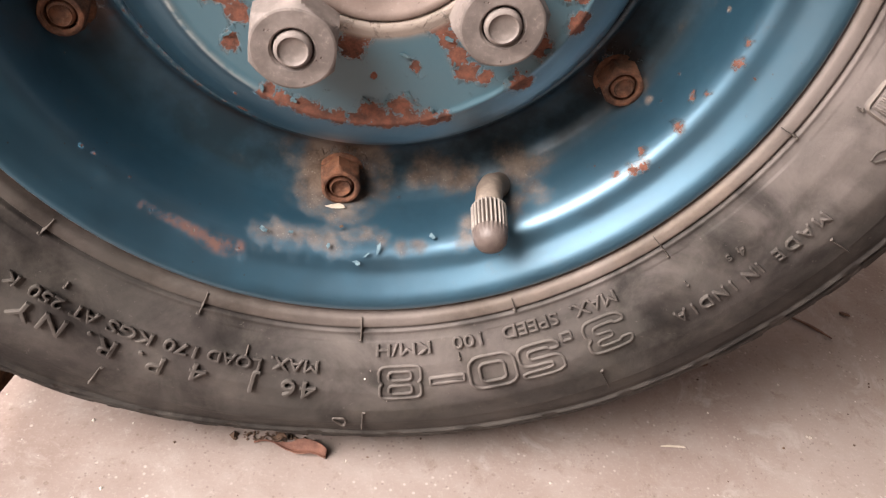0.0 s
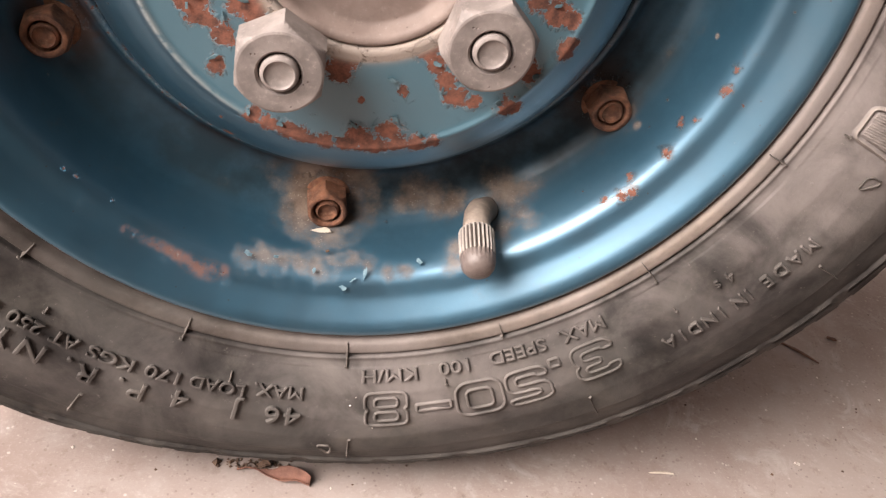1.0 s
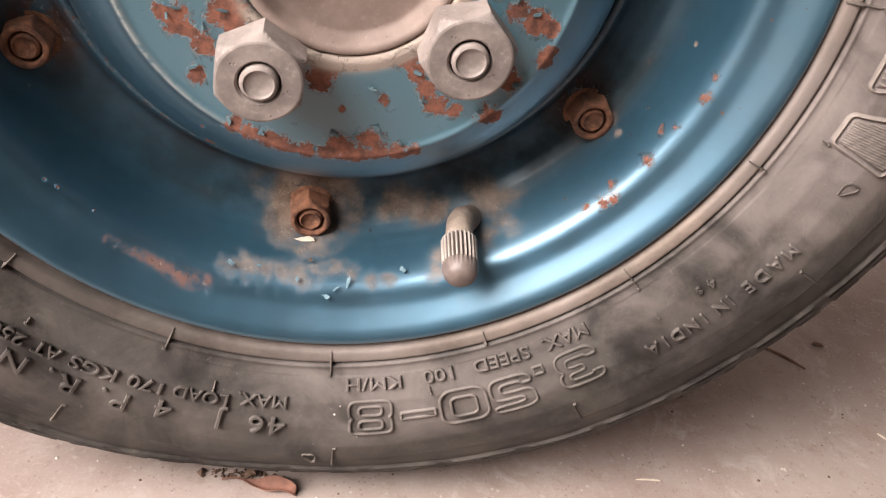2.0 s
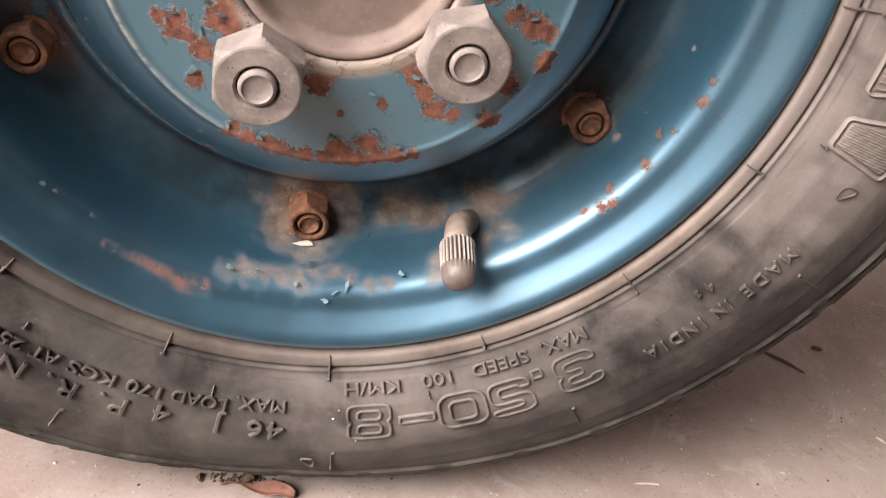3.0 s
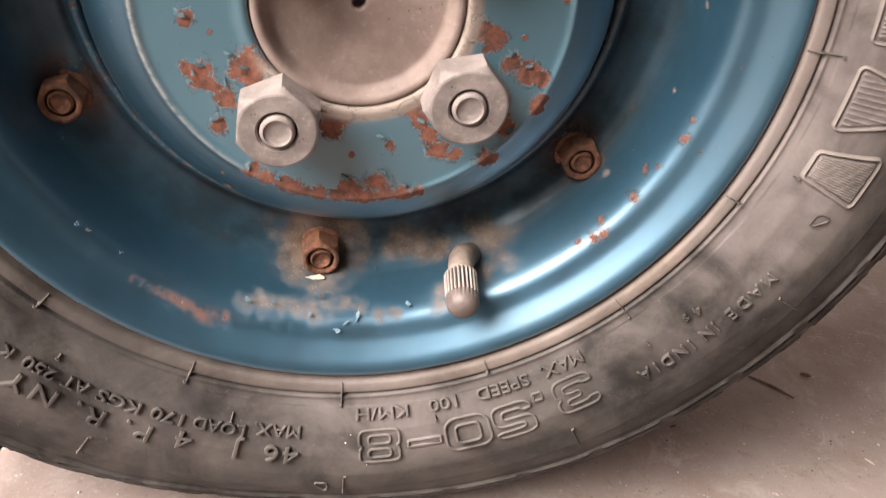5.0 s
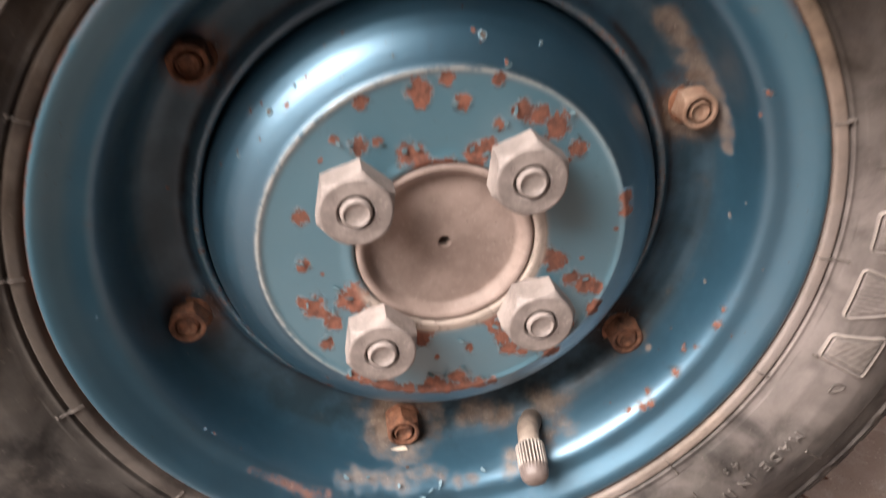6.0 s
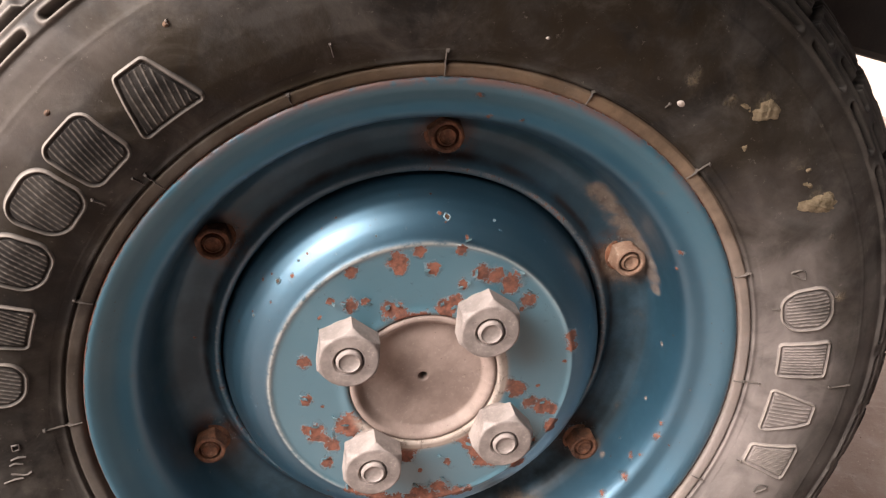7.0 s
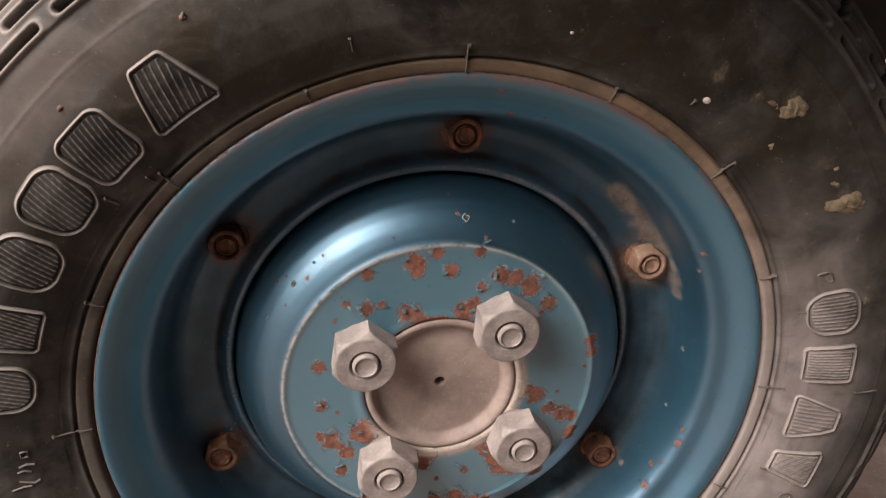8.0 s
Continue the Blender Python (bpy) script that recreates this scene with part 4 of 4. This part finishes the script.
def round_end(name, r, length, mat, dome=0.0004, wob=0.0):
    """A stub of round bar along z with a slightly domed, worn end."""
    bm = bmesh.new()
    n = 40
    prof = [(r, 0.0), (r, length - 0.0007), (r - 0.0002, length - 0.0003), (r - 0.0006, length), (r * 0.80, length + dome), (r * 0.72, length - 0.00035), (r * 0.25, length - 0.00045)]
    rows = [[bm.verts.new((q * math.cos(2 * math.pi * i / n), q * math.sin(2 * math.pi * i / n), z + wob * math.sin(3 * i) * (k > 2))) for i in range(n)] for k, (q, z) in enumerate(prof)]
    for a, b in zip(rows, rows[1:]):
        for i in range(n):
            bm.faces.new((a[i], a[(i + 1) % n], b[(i + 1) % n], b[i]))
    bm.faces.new(rows[-1])
    for f in bm.faces:
        f.smooth = max(v.co.z for v in f.verts) < length - 0.00031 and len(f.verts) == 4
    me = bpy.data.meshes.new(name)
    bm.to_mesh(me)
    bm.free()
    me.materials.append(mat)
    return me


def facing(x, y, z, turn):
    """Pose with z out of the wheel (towards -y), turned about the axle's direction."""
    return Matrix.Translation((x, y, z)) @ Matrix.Rotation(radians(90), 4, "X") @ Matrix.Rotation(radians(turn), 4, "Z")


# four lug nuts on their studs
NUT_ME = hex_nut("lug_nut", 0.0204, 0.0135, NUT, 0.6, hole=0.0050, seat=0.0022, foot=0.0030)
STUD_ME = round_end("stud", 0.0045, 0.0066, NUT, 0.0001)
for k, turn in enumerate((118, 122, 107, 120)):
    a = radians(149.86 - 90 * k)
    nut = part("lug_nut", NUT_ME, NUT, wheel, "large dusty hexagonal lug nut", AXLE @ facing(0.0347 * math.cos(a), -0.0242, 0.0347 * math.sin(a), turn))
    part("stud", STUD_ME, NUT, nut, "round stud end", pose(0, 0, 0.0078))

# six bolts that hold the rim halves
BOLT_ME = hex_nut("rim_bolt", 0.0116, 0.0074, RUST, 0.35, hole=0.0042, seat=0.001)
END_ME = round_end("bolt_end", 0.0036, 0.0050, RUST)
WASHER_ME = lathe("washer", [(0.0050, 0.0004), (0.0070, 0.0003), (0.0076, -0.0002), (0.0074, -0.0008), (0.0050, -0.0010)], 40, RUST)[0]
for k in range(6):
    a = radians(90 - 60 * k)
    tall = 1.0 if k not in (1, 3) else 1.15
    iron, nut_me, end_me = (RUST, BOLT_ME, END_ME) if k != 1 else (TAN_RUST, hex_nut("rim_bolt", 0.0116, 0.0074, TAN_RUST, 0.35, hole=0.0042, seat=0.001), round_end("bolt_end", 0.0036, 0.0050, TAN_RUST))
    bolt = part("rim_bolt", nut_me, iron, wheel, "rusty rim bolt with nut" + (", pale with dust" if k == 1 else ""), AXLE @ facing(0.0886 * math.cos(a), 0.0, 0.0886 * math.sin(a), 20 + 37 * k) @ Matrix.Diagonal((1, 1, tall, 1)))
    part("bolt_end", end_me, iron, bolt, "", pose(0, 0, 0.0018))
    part("washer", WASHER_ME, RUST, bolt, "", pose(0, 0, 0.0002, 90))

# ---- tyre valve with a ribbed cap ----
def tube(name, pts, radii, mat, n=28):
    """A round tube through the given points."""
    bm = bmesh.new()
    pts = [Vector(p) for p in pts]
    rows = []
    for i, (p, r) in enumerate(zip(pts, radii)):
        d = (pts[min(i + 1, len(pts) - 1)] - pts[max(i - 1, 0)]).normalized()
        u = d.cross(Vector((1, 0, 0.1))).normalized()
        w = d.cross(u)
        rows.append([bm.verts.new(p + (u * math.cos(2 * math.pi * k / n) + w * math.sin(2 * math.pi * k / n)) * r) for k in range(n)])
    for a, b in zip(rows, rows[1:]):
        for k in range(n):
            bm.faces.new((a[k], a[(k + 1) % n], b[(k + 1) % n], b[k]))
    bm.faces.new(rows[0])
    bm.faces.new(rows[-1])
    bmesh.ops.recalc_face_normals(bm, faces=bm.faces)
    for f in bm.faces:
        f.smooth = len(f.verts) == 4
    me = bpy.data.meshes.new(name)
    bm.to_mesh(me)
    bm.free()
    me.materials.append(mat)
    return me


def ribbed_cap():
    """Ribbed cap along z from 0 to its rounded end."""
    n, ribs = 192, 24
    prof = [(0.0036, 0.0), (0.0047, 0.0001), (0.0052, 0.0007), (0.0052, 0.0084), (0.0051, 0.0090), (0.0050, 0.0108), (0.0046, 0.0126), (0.0036, 0.0140), (0.0018, 0.0147), (0.0004, 0.0148)]
    bm = bmesh.new()
    rows = []
    for k, (r, z) in enumerate(prof):
        dep = 0.00085 if 2 <= k <= 3 else (0.0002 if k in (1, 4) else 0.0)
        rows.append([bm.verts.new(((r - dep * (0.5 + 0.5 * math.cos(ribs * 2 * math.pi * i / n))) * math.cos(2 * math.pi * i / n),
                                   (r - dep * (0.5 + 0.5 * math.cos(ribs * 2 * math.pi * i / n))) * math.sin(2 * math.pi * i / n), z)) for i in range(n)])
    for a, b in zip(rows, rows[1:]):
        for i in range(n):
            bm.faces.new((a[i], a[(i + 1) % n], b[(i + 1) % n], b[i]))
    bm.faces.new(rows[0])
    bm.faces.new(rows[-1])
    bmesh.ops.recalc_face_normals(bm, faces=bm.faces)
    for f in bm.faces:
        f.smooth = True
    me = bpy.data.meshes.new("valve_cap")
    bm.to_mesh(me)
    bm.free()
    me.materials.append(CAP)
    # dark tone following the grooves, for the shade between the ribs
    around = 0.5 + 0.5 * np.cos(ribs * 2 * np.pi * np.arange(n) / n)
    set_attr(me, "dirt", np.concatenate([around * (1.0 if 2 <= k <= 3 else 0.0) for k in range(len(prof))]))
    set_attr(me, "tip", np.repeat([1.0 if z > 0.0086 else 0.0 for _, z in prof], n))
    return me


CAP_A, CAP_B = Vector((0.0410, -0.0272, -0.0762)), Vector((0.0408, -0.0415, -0.0805))
stem_pts = [(0.0500, 0.0040, -0.0850), (0.0490, -0.0040, -0.0838), (0.0468, -0.0100, -0.0808), (0.0440, -0.0150, -0.0776), (0.0422, -0.0200, -0.0758), (0.0411, -0.0255, -0.0756), (0.0410, -0.0290, -0.0768)]
valve = part("valve", tube("valve", stem_pts, (0.0040, 0.0040, 0.0040, 0.0040, 0.0040, 0.0039, 0.0038), BRASS), BRASS, wheel, "bent dusty brass valve stem", AXLE)
axis = (CAP_B - CAP_A).normalized()
part("valve_cap", ribbed_cap(), CAP, valve, "ribbed metal valve cap", Matrix.Translation(CAP_A) @ axis.to_track_quat("Z", "Y").to_matrix().to_4x4())
# dark ring added to stand for the stem's open hole
part("valve_hole_ring", lathe("valve_hole_ring", [(0.0035, 0.0006), (0.0054, 0.0004), (0.0060, -0.0008), (0.0068, -0.0010), (0.0074, 0.0), (0.0076, 0.0015)], 40, DARK)[0], DARK, valve, "dark ring in place of the open hole round the stem", pose(0.0500, -0.0006, -0.0850))


# lifted flakes of paint and a pale chip under the bottom bolt
def rim_at(theta, s):
    """Pose on the rim's face: degrees round the axle, millimetres along its section; z out of the metal."""
    prof = smooth_profile(RIM_LINE, 150)
    arc = np.r_[0, np.cumsum(np.hypot(*np.diff(prof, axis=0).T))] * 1000
    k = int(np.clip(np.searchsorted(arc, s), 1, 148))
    (r, y), (dr, dy) = prof[k], prof[k + 1] - prof[k - 1]
    a = radians(theta)
    along = Vector((math.sin(a), 0, -math.cos(a)))
    down = Vector((dr * math.cos(a), dy, dr * math.sin(a))).normalized()
    up = along.cross(down)
    if up.y > 0:
        up, along = -up, -along
    m = Matrix((along, down, up)).transposed().to_4x4()
    m.translation = (r * math.cos(a), y, r * math.sin(a) + 0.0012)
    return m


def flake(length, width, lift, seed):
    r = random.Random(seed)
    bm = bmesh.new()
    n = 11
    ring = [(length / 2 * math.cos(2 * math.pi * i / n) * r.uniform(0.4, 1.15), width / 2 * math.sin(2 * math.pi * i / n) * r.uniform(0.4, 1.15)) for i in range(n)]
    lo = [bm.verts.new((x, y, 0.0001 + lift * (x / length + 0.5))) for x, y in ring]
    hi = [bm.verts.new((x * 0.96, y * 0.96, 0.0004 + lift * (x / length + 0.5))) for x, y in ring]
    bm.faces.new(hi)
    bm.faces.new(lo[::-1])
    for i in range(n):
        bm.faces.new((lo[i], lo[(i + 1) % n], hi[(i + 1) % n], hi[i]))
    return bm


CHIP = plain("pale_blue_flake", (0.09, 0.18, 0.23), (0.26, 0.36, 0.40), 0.55, 500)
for k, (a, s, ln, w, li) in enumerate(((273.5, 19.9, 0.0026, 0.0016, 0.0005), (275.1, 22.6, 0.0034, 0.0007, 0.0004), (277.0, 24.1, 0.0040, 0.0012, 0.0009), (286.4, 27.0, 0.0024, 0.0018, 0.0006),
                                   (257.5, 25.5, 0.0030, 0.0020, 0.0006), (262.0, 27.0, 0.0020, 0.0012, 0.0005), (268.5, 24.5, 0.0022, 0.0012, 0.0004))):
    part("paint_flake", flake(ln, w, li, 30 + k), CHIP, rim, "pale lifted flake of paint", rim_at(a, s) @ pose(0, 0, -0.0001, 0, 0, 40 * k))
part("pale_chip", flake(0.0066, 0.0019, 0.0004, 50), PALE, rim, "pale chip caught under the bolt", Matrix.Translation((0, 0, -0.0012)) @ Matrix.Translation((-0.0009, -0.0096, -0.0944)) @ Matrix.Rotation(radians(90), 4, "X") @ pose(0, 0, 0, -35, 0, 4))
part("dark_crumb", flake(0.0016, 0.0012, 0.0005, 51), CRUMB, rim, "dark crumb of dirt", rim_at(270.6, 31.5))

# curled flakes of paint where the disc is rusting
UPPER = [(135.9, 44.0), (126.3, 39.3), (118.6, 34.6), (113.1, 33.9), (138.7, 47.4), (152.7, 45.0), (77.9, 40.3), (75.0, 42.5), (73.7, 46.7), (110.0, 52.4), (95.5, 45.7), (81.6, 58.2), (57.6, 54.7), (85.3, 32.6),
         (49.3, 51.3), (207.7, 35.9), (191.0, 44.1), (208.6, 43.7), (77.4, 31.9)]
LOWER = [(210.1, 46.2), (218.3, 40.6), (226.5, 49.0), (216.3, 33.8), (243.6, 55.0), (252.7, 54.2), (305.3, 35.5), (303.2, 42.9), (292.1, 54.0), (351.0, 42.2), (348.6, 48.0), (328.4, 54.5), (316.0, 54.0),
         (278.7, 49.6), (285.8, 47.7), (272.9, 49.3), (286.6, 36.5)]
DISC_FLAKE = plain("dull_blue_flake", (0.05, 0.11, 0.135), (0.14, 0.205, 0.225), 0.55, 500)
rnd = random.Random(77)
for k, (a, r) in enumerate(UPPER + LOWER):
    lift = rnd.uniform(0.0005, 0.0012)
    at = facing(r / 1000 * math.cos(radians(a)), -0.0225, r / 1000 * math.sin(radians(a)), rnd.uniform(0, 360))
    part("paint_flake", flake(rnd.uniform(0.0018, 0.0036), rnd.uniform(0.0009, 0.0018), lift, 130 + k), DISC_FLAKE, disc, "", at)


def pit(a, r, size, seed):
    """A small broken blister on the disc's shoulder: a raised ragged rim of paint round a rusty floor."""
    rr = random.Random(seed)
    line = sorted((q for q in DISC_LINE if q[0] > 0.056), key=lambda q: q[0])
    y = float(np.interp(r, [q[0] for q in line], [q[1] for q in line]))
    slope = (float(np.interp(r + 0.001, [q[0] for q in line], [q[1] for q in line])) - y) / 0.001
    ct, st = math.cos(radians(a)), math.sin(radians(a))
    out = Vector((slope * ct, -1, slope * st)).normalized()
    along = Vector((-st, 0, ct))
    m = Matrix((along, out.cross(along), out)).transposed().to_4x4()
    m.translation = (r * ct, y, r * st)
    V, F, n = [], [], 16
    wob = [rr.uniform(0.75, 1.25) for _ in range(n)]
    for scale, z in ((1.25, -0.0001), (1.05, 0.0005), (0.85, 0.0005), (0.75, 0.0001)):
        V += [(size * scale * w * math.cos(6.2832 * i / n), size * scale * w * math.sin(6.2832 * i / n), z * rr.uniform(0.6, 1.2)) for i, w in enumerate(wob)]
    F = [(j * n + i, j * n + (i + 1) % n, (j + 1) * n + (i + 1) % n, (j + 1) * n + i) for j in range(3) for i in range(n)]
    rim_of = part("paint_flake", mesh_from("paint_flake", V, F, CHIP), CHIP, disc, "", m)
    bm = bmesh.new()
    bm.faces.new([bm.verts.new((q[0], q[1], 0.00012)) for q in V[3 * n:]])
    part("rust_spot", bm, CRUMB, rim_of)


for k, (a, r, size) in enumerate(((89.0, 0.0640, 0.0012), (146.0, 0.0655, 0.0009), (137.0, 0.0655, 0.0004), (112.0, 0.0610, 0.0004), (160.0, 0.0660, 0.0005), (74.0, 0.0655, 0.0004))):
    pit(a, r, size, 300 + k)


# ---- the vehicle's dark body behind the wheel, and an added panel above that shades it ----
def slab(name, corners, thick, mat):
    """A panel with rounded edges: four corners, thickness along its normal."""
    bm = bmesh.new()
    c = [Vector(q) for q in corners]
    nrm = (c[1] - c[0]).cross(c[3] - c[0]).normalized() * thick
    a = [bm.verts.new(q) for q in c]
    b = [bm.verts.new(q + nrm) for q in c]
    bm.faces.new(a)
    bm.faces.new(b[::-1])
    for i in range(4):
        bm.faces.new((a[i], b[i], b[(i + 1) % 4], a[(i + 1) % 4]))
    bmesh.ops.recalc_face_normals(bm, faces=bm.faces)
    bmesh.ops.bevel(bm, geom=list(bm.edges), offset=thick * 0.3, segments=2, affect="EDGES", profile=0.5)
    return bm


body = new("vehicle_body")
tagged(body, "dark painted side of a small vehicle behind the wheel, with an added shading panel above", "vehicle body")
body.location = (0.2, 0.3, 0.0)
off = pose(-0.2, -0.3, 0)
part("side_panel", slab("side_panel", [(-0.06, 0.12, 0.333), (0.50, 0.12, 0.250), (0.50, 0.12, 0.75), (-0.06, 0.12, 0.75)], 0.012, DARK), DARK, body, "", off)
# unseen panel, added over the wheel to shade the tyre's top
part("shade_panel", slab("shade_panel", [(-0.14, -0.120, 0.41), (0.16, -0.120, 0.41), (0.16, 0.90, 0.41), (-0.14, 0.90, 0.41)], 0.012, DARK), DARK, body, "", off)
part("axle", lathe("axle", [(0.0, -0.0), (0.018, 0.0), (0.030, 0.004), (0.030, 0.60), (0.0, 0.604)], 32, DARK)[0], DARK, body, "", off @ pose(0, 0.012, HC))


# ---- litter on the floor ----
def dry_leaf(length, width, seed, curl, bend=0.3):
    """A small curled dead leaf with a thin stalk, lying along x."""
    r = random.Random(seed)
    bm = bmesh.new()
    n, m = 26, 8
    top = []
    for i in range(n + 1):
        s = i / n
        blade = max(0.0, min(1.0, (s - 0.28) / 0.3))
        w = width * (0.10 + 0.9 * blade ** 0.8 * (1 - max(0.0, (s - 0.72) / 0.29) ** 2.2) ** 0.5) * (1 + 0.12 * math.sin(17 * s + seed))
        mid = -width * bend * (3.2 * s * s - 1.2 * s) + 0.0004 * math.sin(9 * s)
        lift = 0.0010 + 0.0011 * math.sin(5.2 * s + 0.6) ** 2
        top.append([bm.verts.new((length * (s - 0.5), mid + w * (j / m - 0.5), lift + curl * blade * (4 * (j / m - 0.42) ** 2) * (0.5 + s) + r.uniform(0, 0.0002))) for j in range(m + 1)])
    for p, q in zip(top, top[1:]):
        for j in range(m):
            bm.faces.new((p[j], q[j], q[j + 1], p[j + 1]))
    bmesh.ops.recalc_face_normals(bm, faces=bm.faces)
    bmesh.ops.solidify(bm, geom=list(bm.faces), thickness=0.0003)
    for f in bm.faces:
        f.smooth = True
    return bm


def loose(name, bm, mat, m, label, category):
    me = bpy.data.meshes.new(name)
    bm.to_mesh(me)
    bm.free()
    me.materials.append(mat)
    ob = new(name, me)
    ob.matrix_world = m
    z = min((m @ v.co).z for v in me.vertices)
    ob.location.z -= z - 0.0001
    return tagged(ob, label, category)


def stick(length, r, seed, bend):
    rr = random.Random(seed)
    bm = bmesh.new()
    n = 8
    rows = []
    for i in range(9):
        s = i / 8
        q = r * (1 - 0.5 * abs(2 * s - 1) ** 3) * rr.uniform(0.85, 1.1)
        c = Vector((length * (s - 0.5), bend * math.sin(math.pi * s), 0))
        rows.append([bm.verts.new(c + Vector((0, q * math.cos(k * math.pi / 4), q * 0.6 * math.sin(k * math.pi / 4)))) for k in range(n)])
    for a, b in zip(rows, rows[1:]):
        for k in range(n):
            bm.faces.new((a[k], a[(k + 1) % n], b[(k + 1) % n], b[k]))
    bm.faces.new(rows[0])
    bm.faces.new(rows[-1])
    bmesh.ops.recalc_face_normals(bm, faces=bm.faces)
    return bm


loose("dry_leaf", dry_leaf(0.0250, 0.0050, 3, 0.0018, 0.30), LEAF, pose(-0.0070, -0.0346, 0, 0, 0, -6), "curled reddish brown dead leaf against the tyre", "leaf")
loose("dry_leaf", dry_leaf(0.008, 0.0026, 8, 0.0008), CRUMB, pose(-0.0125, -0.0312, 0, 0, 0, 10), "dark crumb of dead leaf against the tyre", "leaf")
loose("twig", stick(0.0235, 0.0009, 2, 0.0012), TWIG, pose(0.2280, 0.0477, 0, 0, 0, -38), "short brown dry twig on the concrete", "twig")
loose("twig", stick(0.010, 0.0005, 4, 0.0003), PALE, pose(0.1373, -0.0265, 0, 0, 0, 0), "pale thin straw on the concrete", "straw")
loose("twig", stick(0.005, 0.0011, 6, 0.0002), TWIG, pose(0.2527, 0.0582, 0, 0, 0, -20), "stub of brown twig on the concrete", "twig")
loose("twig", stick(0.0035, 0.0006, 9, 0.0002), TWIG, pose(0.1657, 0.0179, 0, 0, 0, 15), "tiny brown splinter on the concrete", "twig")
loose("twig", stick(0.0045, 0.0006, 10, 0.0002), PALE, pose(0.2556, 0.0017, 0, 0, 0, -50), "pale splinter on the concrete", "straw")


def grains(name, count, seed, box, size, mat):
    """Loose grains strewn over a stretch of floor, one mesh."""
    r = random.Random(seed)
    V, F = [], []
    for _ in range(count):
        x, y = r.uniform(box[0], box[1]), r.uniform(box[2], box[3])
        s = size * r.uniform(0.35, 1.0) * (2.2 if r.random() < 0.04 else 1)
        k = len(V)
        for dx, dy, dz in ((1, 0, 0.1), (0, 1, 0.1), (-1, 0, 0.1), (0, -1, 0.1), (0, 0, 0.9), (0.2, 0.1, -0.2)):
            V.append((x + s * dx * r.uniform(0.6, 1.2), y + s * dy * r.uniform(0.6, 1.2), max(-0.0002, s * dz)))
        F += [(k + a, k + b, k + 4) for a, b in ((0, 1), (1, 2), (2, 3), (3, 0))] + [(k + b, k + a, k + 5) for a, b in ((0, 1), (1, 2), (2, 3), (3, 0))]
    return new(name, mesh_from(name, V, F, mat, False))


tagged(grains("grit", 240, 11, (-0.25, 0.40, -0.20, 0.30), 0.0009, GRIT), "scattered pale grit on the concrete", "grit", kind="stuff")
tagged(grains("crumbs", 420, 12, (-0.25, 0.40, -0.20, 0.30), 0.0008, CRUMB), "scattered dark crumbs of dirt on the concrete", "dirt", kind="stuff")
tagged(grains("crumbs", 60, 13, (-0.027, 0.002, -0.0325, -0.0285), 0.0010, CRUMB), "dark dirt gathered along the foot of the tyre", "dirt", kind="stuff")
